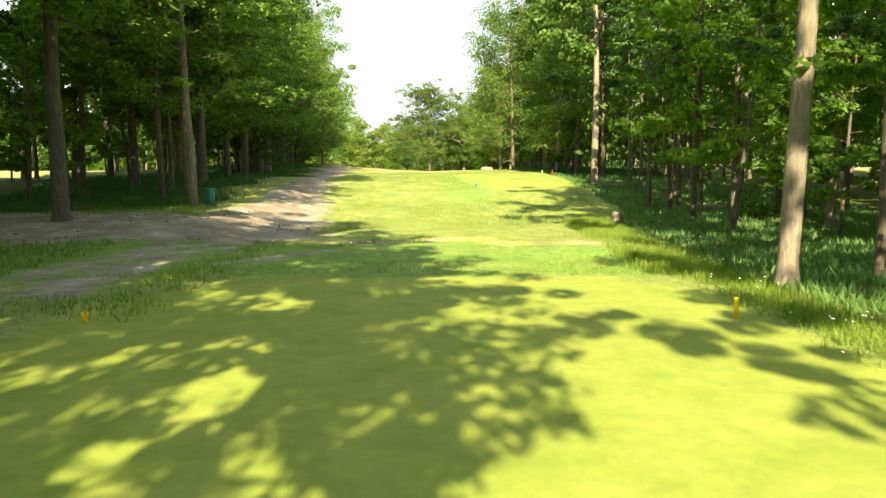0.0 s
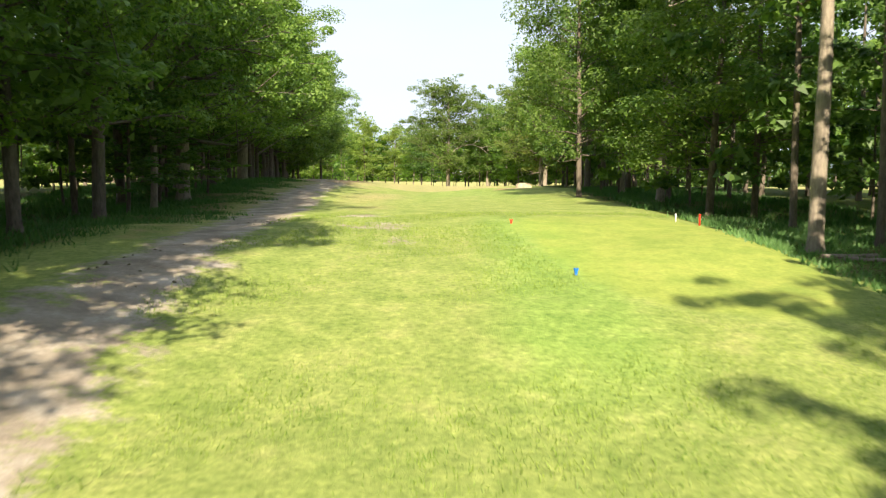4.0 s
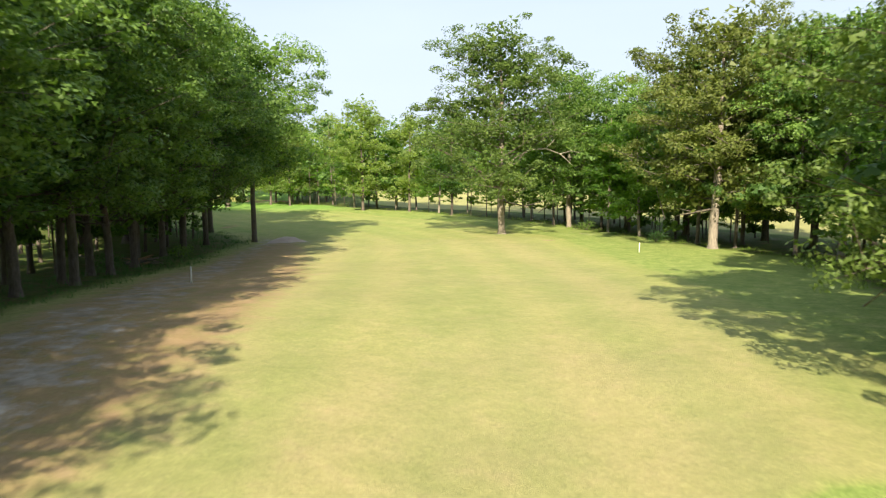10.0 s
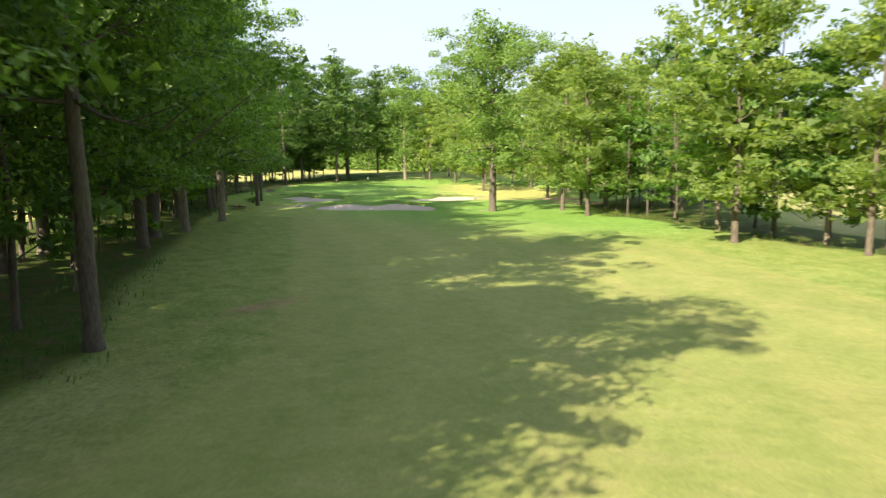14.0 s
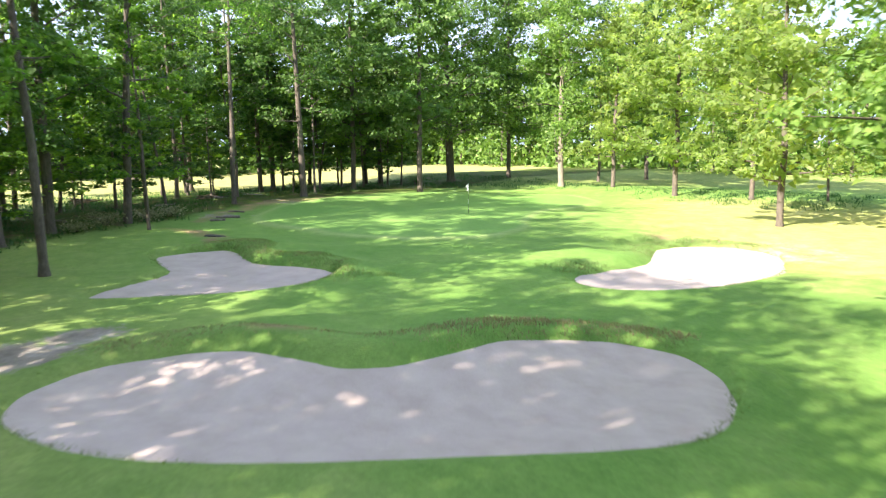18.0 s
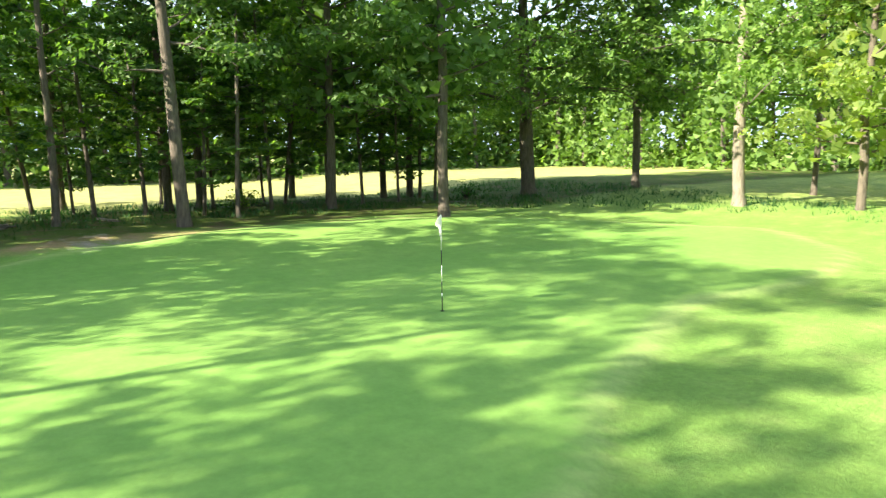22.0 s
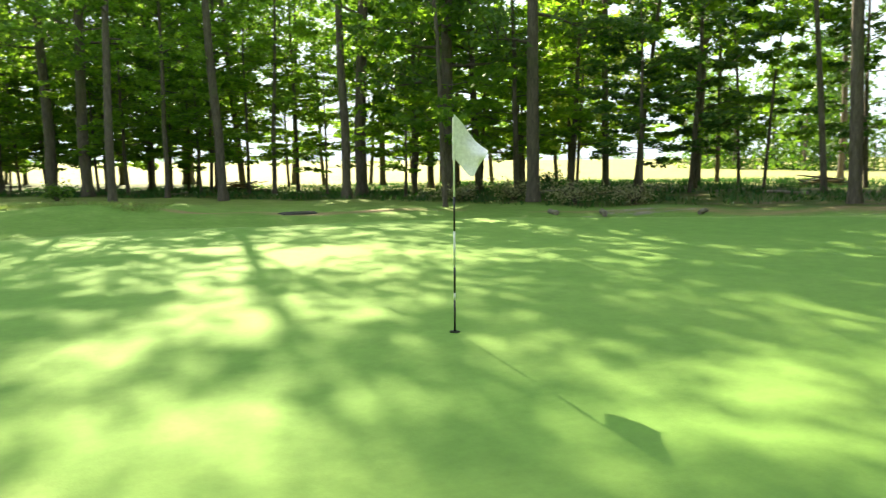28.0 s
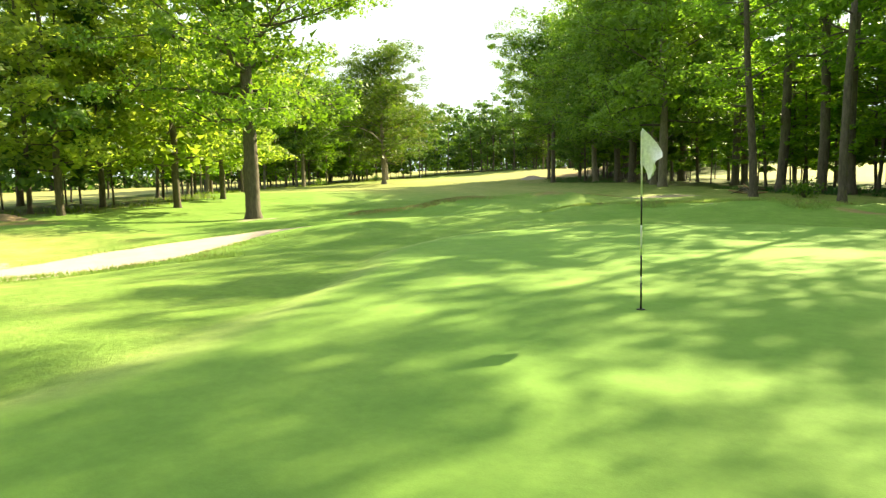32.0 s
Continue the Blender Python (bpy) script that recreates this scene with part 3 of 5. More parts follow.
    lush = np.maximum(lush, 0.25 * (1 - begun) * sstep(70, 90, y) * sstep(-7, -3, x) * sstep(7, 3, x))
    dry = dry * (1 - lush)
    lush = lush * (1 - parch)
    stripe = mown * (1 - gm) * (0.5 + 0.5 * np.sin(df * 2 * math.pi / 5.2)) * sstep(20, 14, df)
    stripe = np.maximum(stripe, 0.42 * gm * (0.5 + 0.5 * np.sin((x * 0.8 + y * 0.6) * 2 * math.pi / 2.6)))
    collar = np.exp(-((green_edge(x, y) - 0.1) / 0.33) ** 2)
    de, we = along([(-110.5, 268.4, 0.5), (-114, 272.5, 0.8), (-117.6, 279, 1.0), (-118.6, 285, 0.5), (-117.5, 293, 0.2)], x, y)
    earth = 0.58 * sstep(0.7, -0.4, de - we)
    de, we = along([(-16.5, 108, 2.0), (-18.5, 124, 3.6), (-21.5, 140, 4.6), (-23.5, 155, 4.8), (-26, 170, 3.4), (-28, 182, 2.0)], x, y)
    earth = np.maximum(earth, 0.72 * sstep(3.0, -1.5, de - we))
    de, we = along([(-12.5, 50, 0.8), (-14.0, 62, 1.4), (-16, 76, 2.6), (-17, 92, 3.8), (-17.5, 106, 3.4)], x, y)
    earth = np.maximum(earth, 0.46 * sstep(2.5, -1.5, de - we))
    for cx, cy, rx, ry, v in ((4.2, 113.5, 1.5, 4.2, 1.1), (6.4, 119.5, 2.6, 3.0, 0.8), (8.5, 112, 3.0, 6.0, 0.6), (-61, 279, 3.0, 2.4, 0.8), (-65, 287, 4.0, 2.0, 0.7), (-43.5, 209, 1.0, 4.0, 0.7), (-104, 265.6, 5.5, 0.9, 0.7), (-99.5, 264.6, 2.2, 0.6, 0.9), (-86.5, 286.0, 1.6, 1.0, 0.6), (-80.6, 256.8, 2.0, 1.0, 0.5)):
        earth = np.maximum(earth, v * hump(x, y, cx, cy, rx, ry))
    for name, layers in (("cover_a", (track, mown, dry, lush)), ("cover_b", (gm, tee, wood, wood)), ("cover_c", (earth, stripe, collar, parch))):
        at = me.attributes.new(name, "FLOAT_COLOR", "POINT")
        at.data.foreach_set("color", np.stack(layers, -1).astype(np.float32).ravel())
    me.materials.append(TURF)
    return tagged(new("ground", me), "golf course turf with fairway, rough and worn sandy track", "ground", kind="structure")


build_ground()


def build_bunker(line, label):
    lo, hi = line.min(0) - 0.5, line.max(0) + 0.5
    s = 0.25
    xs, ys = np.arange(lo[0], hi[0], s), np.arange(lo[1], hi[1], s)
    x, y = np.meshgrid(xs, ys)
    d = inside(line, x, y).reshape(x.shape)
    z = land(x, y) + 0.04 - 0.12 - 0.14 * sstep(0.1, 2.4, d) + 0.012 * np.sin(x * 3.1) * np.sin(y * 2.7)
    ids, verts, faces = {}, [], []
    for j in range(len(ys) - 1):
        for i in range(len(xs) - 1):
            if d[j, i] > -0.4:
                f = []
                for jj, ii in ((j, i), (j, i + 1), (j + 1, i + 1), (j + 1, i)):
                    if (jj, ii) not in ids:
                        ids[jj, ii] = len(verts)
                        verts.append((x[jj, ii], y[jj, ii], z[jj, ii]))
                    f.append(ids[jj, ii])
                faces.append(f)
    return tagged(new("sand_bunker", mesh_from("sand_bunker", verts, faces, SAND, True)), label, "sand bunker", "bunkers round the green", "structure")


build_bunker(BUNKER_LINES["front"], "wide kidney-shaped bunker of pale raked sand before the green")
build_bunker(BUNKER_LINES["left"], "small pale sand bunker with grassy lip beside the green")
build_bunker(BUNKER_LINES["right"], "pale sand bunker in sun and shade below the green")


# ---------------- trees ----------------
def make_tree(name, label, height, base, radius, trunk_r, limbs, leaves, leaf, seed, leaf_mat, bark_mat, shape="round", lean=0.0, forks=3, spread=0.6, fine=False):
    """A tapered trunk with limbs, and a crown of loose leaf sprays round the twigs."""
    rng = np.random.RandomState(seed)
    root = thing(name, label, "tree", Matrix.Identity(4), "trees along the fairway")
    top = height * 0.93
    k = 9
    wob = np.cumsum(rng.normal(0, 0.02 * height / k, (k, 2)), 0) + np.linspace(0, lean, k)[:, None] * (0.8, 0.6)
    spine = [Vector((wob[i, 0] - wob[0, 0], wob[i, 1] - wob[0, 1], top * i / (k - 1) - (0.15 if i == 0 else 0))) for i in range(k)]
    radii = [trunk_r * (1.0 - i / (k - 0.6)) ** 0.8 + 0.015 for i in range(k)]
    spine.insert(1, spine[0].lerp(spine[1], 0.25))
    radii.insert(1, radii[0] * 0.93)
    radii[0] *= 1.35
    trunk = part_mesh("trunk", mesh_from("trunk", *tube(spine, radii, 9), bark_mat, True), root)

    def at(z):
        for a, b in zip(spine[:-1], spine[1:]):
            if a.z <= z <= b.z:
                return a.lerp(b, (z - a.z) / (b.z - a.z))
        return spine[-1]

    def reach(z):
        u = (z - base) / (height - base)
        if shape == "round":
            return radius * max(0.12, math.sin(math.pi * min(1, max(0.0, 0.16 + 0.84 * u)))) ** 0.55
        if shape == "tall":
            return radius * (0.55 + 0.45 * math.sin(math.pi * min(1, u * 1.1))) * (1 - 0.5 * u**3)
        return radius * (1.05 - 0.85 * u)

    boughs, twigs, tips, weight = [], [], [], []
    for i in range(limbs):
        u = (i + rng.rand() * 0.7) / limbs
        z0 = base + (top - base) * (0.02 + 0.94 * u) - 0.06 * height
        z0 = max(z0, base * 0.8)
        a = i * 2.399 + rng.normal(0, 0.3)
        rise = -0.12 + 0.9 * u + rng.rand() * 0.25
        length = reach(min(height * 0.97, z0 + 0.08 * height)) * rng.uniform(0.75, 1.1)
        p = at(z0)
        r0 = max(0.03, trunk_r * 0.36 * (1 - 0.7 * u))
        pts, d = [p], Vector((math.cos(a), math.sin(a), rise)).normalized()
        seg = length / 4
        for s in range(4):
            d = (d + Vector(rng.normal(0, 0.16, 3)) + Vector((0, 0, 0.04 if s < 2 else -0.10))).normalized()
            pts.append(pts[-1] + d * seg)
        boughs.append((pts, r0, len(tips)))
        tips += [pts[2], pts[3], pts[4]]
        weight += [length] * 3
        for f in range(forks + 2):
            q = pts[1 + f % 3].lerp(pts[2 + f % 3], rng.rand())
            sd = Vector((math.cos(a + rng.normal(0, 0.9)), math.sin(a + rng.normal(0, 0.9)), rng.uniform(-0.15, 0.8))).normalized()
            e = q + sd * length * rng.uniform(0.3, 0.55)
            twigs.append((q, e, r0, len(tips)))
            tips.append(e)
            weight.append(length)
    tips.append(spine[-1])
    weight.append(radius * 0.5)
    tips, weight = np.array([tuple(t) for t in tips]), np.array(weight)
    weight = np.where(tips[:, 2] > base * 0.85, weight, 0)
    # wood that would reach bare and far out of the crown is left off
    gap = np.sort(np.linalg.norm(tips[:, None] - tips[None], axis=2), axis=1)[:, min(4, len(tips) - 1)]
    weight = np.where((gap > (1.55 if shape == "round" else 2.1) * np.median(gap)) | (tips[:, 2] > height * 1.02), 0, weight)
    tubes = [tube([q, e], [r0 * 0.4, 0.01], 3) for q, e, r0, k in twigs if weight[k] > 0]
    for pts, r0, k in boughs:
        n = 5 if weight[k + 2] > 0 else 4 if weight[k + 1] > 0 else 3
        tubes.append(tube(pts[:n], [r0, r0 * 0.75, r0 * 0.5, r0 * 0.3, 0.012][: n - 1] + [0.012], 4 if r0 > 0.06 else 3))
    part_mesh("branchwork", mesh_from("branchwork", *join_tubes(tubes), BARK, True), trunk)
    which = rng.choice(len(tips), leaves, p=weight / weight.sum())
    # each twig end carries a domed spray of leaves
    sig = 0.74 * spread * radius / 5.5 * rng.uniform(0.6, 1.5, len(tips))[which][:, None]
    d = rng.normal(0, 1, (leaves, 3)) + (0, 0, 0.25)
    d /= np.linalg.norm(d, axis=1, keepdims=True)
    c = tips[which] + d * rng.uniform(0.25, 1.0, (leaves, 1)) ** 0.45 * sig * ((1.6, 1.6, 0.95) if shape == "round" else (1.6, 1.6, 0.75))
    nrm = d + rng.normal(0, 0.4, (leaves, 3)) + (0, 0, 0.35)
    u = np.cross(nrm, rng.normal(0, 1, (leaves, 3)))
    u /= np.linalg.norm(u, axis=1, keepdims=True)
    v = np.cross(nrm, u)
    v /= np.linalg.norm(v, axis=1, keepdims=True)
    s = leaf * rng.uniform(0.65, 1.25, (leaves, 1))
    if leaves > 9000 and leaf > 0.25 and not fine:
        # sparse heart of the crown: larger leaf clusters close to the limbs
        k = leaves // 10
        axis = np.stack([np.interp(tips[which[:k], 2], [p.z for p in spine], [p[i] for p in spine]) for i in (0, 1)] + [tips[which[:k], 2]], -1)
        c[:k] = axis + (tips[which[:k]] - axis) * rng.uniform(0.12, 0.7, (k, 1)) + rng.normal(0, 0.45, (k, 3))
        s[:k] *= 2.2
    if fine:
        co = np.stack([c - u * s * 0.55, c - u * s * 0.05 + v * s * 0.34, c + u * s * 0.5 + v * s * 0.06, c + u * s * 0.05 - v * s * 0.34], 1)
    else:
        co = np.stack([c - u * s * 0.42 + v * s * 0.1, c + u * s * 0.12 + v * s * 0.42, c + u * s * 0.42 - v * s * 0.36], 1)
    part_mesh("crown", quads_mesh("crown", co, leaf_mat), root)
    return root


KINDS, HEIGHT = {}, {}


def kind(key, *args, **kw):
    KINDS[key], HEIGHT[key] = make_tree(*args, **kw), args[2]


kind("oak", "oak_tree", "large spreading oak in full green leaf on the fairway edge", 22, 4.6, 8.0, 0.34, 30, 20000, 0.29, 1, LEAF, BARK, "round", 0, 3)
kind("oak2", "oak_tree", "tall oak with open green crown and pale lower trunk", 22, 5.2, 7.0, 0.29, 28, 20000, 0.29, 2, LEAF, BARK_PALE, "round", 0.6, 3)
kind("oak3", "oak_tree", "broad old oak with heavy dark limbs in green leaf", 22, 5.4, 8.4, 0.46, 28, 20000, 0.29, 3, LEAF, BARK, "round", -0.5, 3)
kind("tall", "woodland_tree", "tall straight woodland tree with grey trunk and green crown", 22, 5.0, 5.4, 0.21, 28, 13000, 0.31, 4, LEAF_DARK, BARK, "tall", 0, 3)
kind("light", "hornbeam_tree", "bright green hornbeam with foliage low on the trunk", 16, 2.8, 5.2, 0.18, 22, 11000, 0.29, 6, LEAF_LIGHT, BARK, "tall", 0.3, 3)
kind("light2", "hornbeam_tree", "slender light green tree at the edge of the wood", 16, 2.6, 4.4, 0.15, 20, 9500, 0.28, 7, LEAF_MID, BARK_PALE, "cone", 0.8, 3)
kind("brown", "oak_tree", "large oak with late brownish-green leaves at the wood's edge", 22, 4.8, 8.2, 0.40, 36, 36000, 0.28, 8, LEAF_BROWN, BARK_PALE, "round", 0, 4, 0.5)
kind("olive", "oak_tree", "broad oak with dense olive-green leaves and pale lower trunk", 22, 4.4, 8.2, 0.34, 40, 36000, 0.27, 33, LEAF_OLIVE, BARK_PALE, "round", 0, 4, 0.5)
kind("slim", "young_tree", "thin young woodland tree with bare lower stem", 13, 3.4, 2.8, 0.085, 12, 2400, 0.30, 9, LEAF_MID, BARK, "tall", 0.8, 2)
kind("slim2", "young_tree", "thin leaning young tree with sparse leaves", 13, 4.5, 2.4, 0.09, 11, 2000, 0.32, 10, LEAF_MID, BARK, "tall", 1.6, 2)
kind("pole", "woodland_tree", "dark thin-trunked tree with high narrow crown", 20, 7.0, 3.4, 0.15, 15, 5200, 0.29, 11, LEAF_SHADE, BARK, "tall", 0.7, 2)
kind("airy", "woodland_tree", "tall tree with light airy foliage and dark trunk by the green", 22, 5.5, 5.0, 0.27, 20, 9500, 0.27, 15, LEAF_SHADE, BARK, "tall", 0.6, 3, 0.7)
kind("pole2", "woodland_tree", "thin-trunked tree with a high narrow crown of sunlit leaves", 20, 7.0, 3.4, 0.15, 15, 4200, 0.29, 34, LEAF_AIR, BARK, "tall", 0.7, 2)
kind("lofty", "woodland_tree", "tall tree with long bare stem and thin high crown", 26, 14.5, 6.0, 0.20, 18, 8200, 0.28, 37, LEAF_AIR, BARK, "tall", 0.8, 3, 0.7)
kind("airy3", "woodland_tree", "tall sunlit open-crowned tree south of the green", 22, 6.5, 4.6, 0.22, 18, 7800, 0.26, 29, LEAF_AIR, BARK, "tall", 1.2, 3, 0.7)
kind("airy2", "woodland_tree", "tall open-crowned tree with a dark leaning trunk", 22, 6.5, 4.6, 0.22, 18, 9000, 0.26, 16, LEAF_DARK, BARK, "tall", 1.4, 3, 0.7)
kind("great", "oak_tree", "great round-crowned oak with dense green leaves", 22, 5.0, 8.2, 0.42, 40, 36000, 0.25, 17, LEAF, BARK_PALE, "round", 0, 4, 0.5)
kind("great2", "oak_tree", "broad oak with heavy limbs and fine green foliage", 22, 5.2, 8.6, 0.46, 38, 36000, 0.25, 18, LEAF, BARK, "round", -0.4, 4, 0.5)
# two oaks for the left side, their leaf colour darkened for shade
kind("shady", "oak_tree", "broad dark green oak in dense leaf beside the fairway", 22, 4.6, 8.2, 0.27, 40, 36000, 0.27, 38, LEAF_OAK_SHADE, BARK, "round", 0, 4, 0.5)
kind("shady2", "oak_tree", "tall dark green oak with heavy foliage beside the fairway", 22, 5.0, 8.0, 0.25, 38, 36000, 0.27, 39, LEAF_OAK_SHADE, BARK, "round", 0.5, 4, 0.5)
kind("high", "oak_tree", "tall dark oak with a long bare trunk and high crown", 22, 8.8, 8.0, 0.27, 28, 28000, 0.28, 24, LEAF, BARK, "round", 0.5, 4, 0.58)
kind("single", "oak_tree", "large single oak with dark trunk and heavy limbs on the fairway", 22, 6.6, 8.8, 0.46, 30, 32000, 0.28, 25, LEAF, BARK, "round", 0.3, 4, 0.58)
kind("low", "oak_tree", "young oak with low fine foliage at the wood's edge", 19, 3.2, 5.4, 0.20, 46, 30000, 0.24, 27, LEAF_BRIGHT, BARK, "round", 0.3, 4, 0.85)
kind("under", "young_tree", "slender young tree with bright leaves low on its stem", 11, 2.2, 2.7, 0.07, 15, 3000, 0.26, 26, LEAF_UNDER, BARK, "tall", 0.4, 2)
# same young tree with the wood's shade put into its leaf colour
kind("under2", "young_tree", "slender young tree with dark leaves in the shade of the wood", 11, 2.2, 2.7, 0.07, 15, 3200, 0.27, 36, LEAF_SHADE, BARK, "tall", 0.4, 2)
kind("near", "woodland_tree", "tall woodland tree with bare grey-brown trunk and high crown", 23, 9.5, 5.2, 0.25, 22, 9000, 0.36, 21, LEAF, BARK_PALE, "tall", 0.5, 4, 0.6, True)
kind("near2", "hornbeam_tree", "bright green tree with fine leaves beside the tee", 18, 3.2, 4.6, 0.17, 24, 10000, 0.30, 22, LEAF_MID, BARK, "tall", 0.4, 4, 0.6, True)
kind("near4", "woodland_tree", "dark green woodland tree at the corner of the track", 21, 5.4, 5.2, 0.17, 24, 22000, 0.22, 28, LEAF, BARK_PALE, "tall", 0.8, 5, 0.5)
kind("near3", "woodland_tree", "green-leaved woodland tree beside the sandy track", 21, 5.4, 5.2, 0.17, 24, 22000, 0.22, 23, LEAF, BARK_PALE, "tall", 0.8, 5, 0.5)
# trees that stand behind the wood's front rank
kind("inner", "woodland_tree", "tall tree deep in the wood with green crown", 21, 3.5, 5.2, 0.20, 11, 2000, 0.66, 12, LEAF_DARK, BARK, "tall", 0.5, 1, 0.8)
kind("inner2", "woodland_tree", "leafy tree in the shade of the wood", 18, 2.6, 5.0, 0.16, 11, 2000, 0.66, 13, LEAF_DARK, BARK, "round", 0.8, 1, 0.8)
kind("inner3", "young_tree", "thin understorey tree in the shade of the wood", 11, 1.6, 3.2, 0.07, 10, 900, 0.75, 14, LEAF, BARK, "tall", 0.6, 1)

PLACED = []
USED = set()


def plant(key, x, y, h=None, turn=None, wide=1.0, label=""):
    rng = random.Random(int(x * 131 + y * 977))
    root = KINDS[key]
    h = h or HEIGHT[key] * rng.uniform(0.85, 1.1)
    s = h / HEIGHT[key]
    w = s * wide
    m = Matrix.Translation((x, y, ground_z(x, y) - 0.05)) @ Matrix.Rotation(rng.uniform(0, 6.28) if turn is None else turn, 4, "Z") @ Matrix.Diagonal((w, w, s, 1))
    if key in USED:
        root.scale, keep = (1, 1, 1), root.matrix_basis.copy()
        ob = copy_thing(root, m)
        root.matrix_basis = keep
    else:
        USED.add(key)
        ob = root
        ob.matrix_basis = m
    if label:
        ob["label"] = label
    PLACED.append((x, y))
    return ob


# single and leading trees, stand by stand: kind, x, y, height
TEE_STAND = [("under", 11.0, 20.5, 9), ("under", 14.0, 22.5, 10), ("under", 16.5, 30.0, 11), ("under", -20.5, 30.5, 10), ("near", 6.7, 11.2, 24), ("near3", 15.2, 25.5, 21), ("near2", 12.1, 27.4, 18), ("near4", -12.8, 31.0, 20), ("slim", 13.2, 34.6, 12), ("slim2", 12.0, 36.0, 13), ("pole", 11.3, 37.9, 18), ("near4", -15.1, 36.9, 20), ("tall", -19.8, 41.0, 22), ("high", -16.4, 43.4, 20), ("pole", 13.8, 49.1, 19), ("tall", -16.7, 50.1, 20), ("near", 10.9, 51.3, 25)]
MID_STAND = [("great", -18.6, 70.2, 20), ("near3", -17.6, 63.5, 19), ("near", 11.7, 74.0, 25), ("great2", -21.5, 77.2, 19), ("tall", 13.0, 76.7, 22), ("pole", 17.5, 77.5, 20), ("low", 7.6, 81.5, 20), ("oak2", 12.4, 88.4, 22), ("great", -22.8, 96.5, 20), ("oak", 15.4, 99.2, 22), ("shady", -28.1, 99.8, 21), ("shady2", -25.0, 106.8, 20), ("great2", 13.0, 109.0, 19), ("shady", -30.1, 121.0, 21), ("shady2", -27.6, 125.6, 21), ("olive", 9.8, 127.4, 18.5), ("tall", -30.4, 137.8, 21)]
BEND_STAND = [("shady2", -31.2, 143.4, 24), ("shady2", -31.6, 149.6, 24), ("shady2", -34.4, 156.3, 24), ("tall", -40.4, 158.6, 22), ("shady", -37.1, 168.4, 24), ("oak2", 25.1, 171.3, 22), ("shady2", -36.2, 176.5, 24), ("brown", 16.5, 179.5, 23), ("oak", 26.6, 180.3, 22), ("light", 20.9, 184.0, 17), ("high", -32.1, 185.9, 22), ("shady", -34.5, 163.0, 23), ("shady2", -33.0, 150.5, 22), ("shady2", -36.5, 183.0, 23), ("light2", 12.2, 193.7, 16), ("olive", -4.1, 199.3, 26), ("high", -42.9, 200.6, 25), ("light2", 9.8, 202.0, 16), ("tall", 19.1, 203.2, 22)]
FAR_STAND = [("oak2", -53.4, 206.0, 24), ("oak", -58.5, 209.2, 23), ("oak2", 5.7, 210.6, 22), ("pole", 3.8, 213.6, 21), ("oak3", -69.0, 220.6, 22), ("oak", -64.5, 216.7, 25), ("light2", 1.0, 222.2, 18), ("tall", -12.4, 234.7, 20), ("light2", -15.2, 241.3, 17), ("light", -21.1, 244.6, 18), ("light", -30.2, 245.3, 21), ("light2", -24.3, 249.5, 17), ("light2", -33.1, 251.9, 18), ("light", -43.7, 273.4, 20), ("light", -48.4, 259.0, 18), ("light", -54.9, 266.5, 20), ("light", -50.9, 270.2, 17), ("light", -56.3, 275.0, 18)]
GREEN_SOUTH = [("airy3", -94.7, 225.8, 22), ("oak", -99.6, 229.5, 21), ("airy2", -82.0, 232.1, 22), ("oak2", -76.1, 233.0, 20), ("airy3", -102.9, 239.1, 16), ("pole2", -112.5, 240.4, 20), ("pole2", -101.0, 242.0, 15), ("airy3", -88.4, 241.1, 22), ("airy3", -91.8, 244.3, 21), ("airy3", -93.9, 246.3, 21), ("airy3", -89.6, 249.3, 16), ("pole2", -103.6, 249.6, 12), ("pole2", -98.0, 250.8, 12), ("airy3", -107.8, 252.8, 22), ("slim", -110.8, 252.7, 14), ("lofty", -106.2, 256.0, 20), ("pole2", -95.7, 255.3, 17), ("lofty", -100.6, 253.0, 21)]
GREEN_WEST = [("pole", -137.7, 256.8, 20), ("slim", -126.8, 258.2, 14), ("airy", -110.3, 259.4, 20), ("pole", -119.0, 259.0, 19), ("pole", -123.4, 260.6, 19), ("slim2", -118.5, 262.2, 13), ("slim", -122.6, 264.4, 9), ("airy2", -112.0, 264.4, 21), ("slim", -108.2, 264.3, 12), ("slim", -121.0, 267.5, 8), ("slim2", -120.9, 270.6, 13), ("pole", -125.6, 273.5, 19), ("lofty", -117.5, 274.7, 20), ("slim", -128.1, 275.6, 14), ("slim2", -132.6, 277.4, 13), ("pole", -123.5, 278.0, 18), ("slim", -127.8, 280.0, 14), ("airy2", -120.1, 282.8, 22), ("slim", -137.2, 284.9, 13), ("slim2", -123.2, 286.0, 13), ("slim", -126.5, 288.8, 12)]
GREEN_NORTH = [("tall", -124.7, 291.6, 22), ("slim2", -129.3, 290.5, 13), ("slim", -126.8, 294.5, 12), ("tall", -118.0, 294.8, 23), ("slim", -125.8, 298.9, 12), ("oak3", -124.2, 305.0, 19), ("tall", -120.9, 311.1, 21), ("oak2", -111.4, 308.8, 20), ("light", -105.6, 309.6, 15), ("pole", -112.0, 316.3, 18), ("slim", -103.3, 317.5, 13), ("tall", -110.3, 323.6, 20), ("light", -96.9, 306.2, 17), ("light", -90.3, 306.7, 15), ("slim", -84.7, 307.6, 12), ("light", -82.7, 293.7, 16), ("light", -79.2, 304.6, 16), ("light", -70.7, 294.2, 18), ("light", -71.6, 304.1, 17), ("light", -63.7, 299.8, 18), ("light", -56.1, 294.0, 18)]
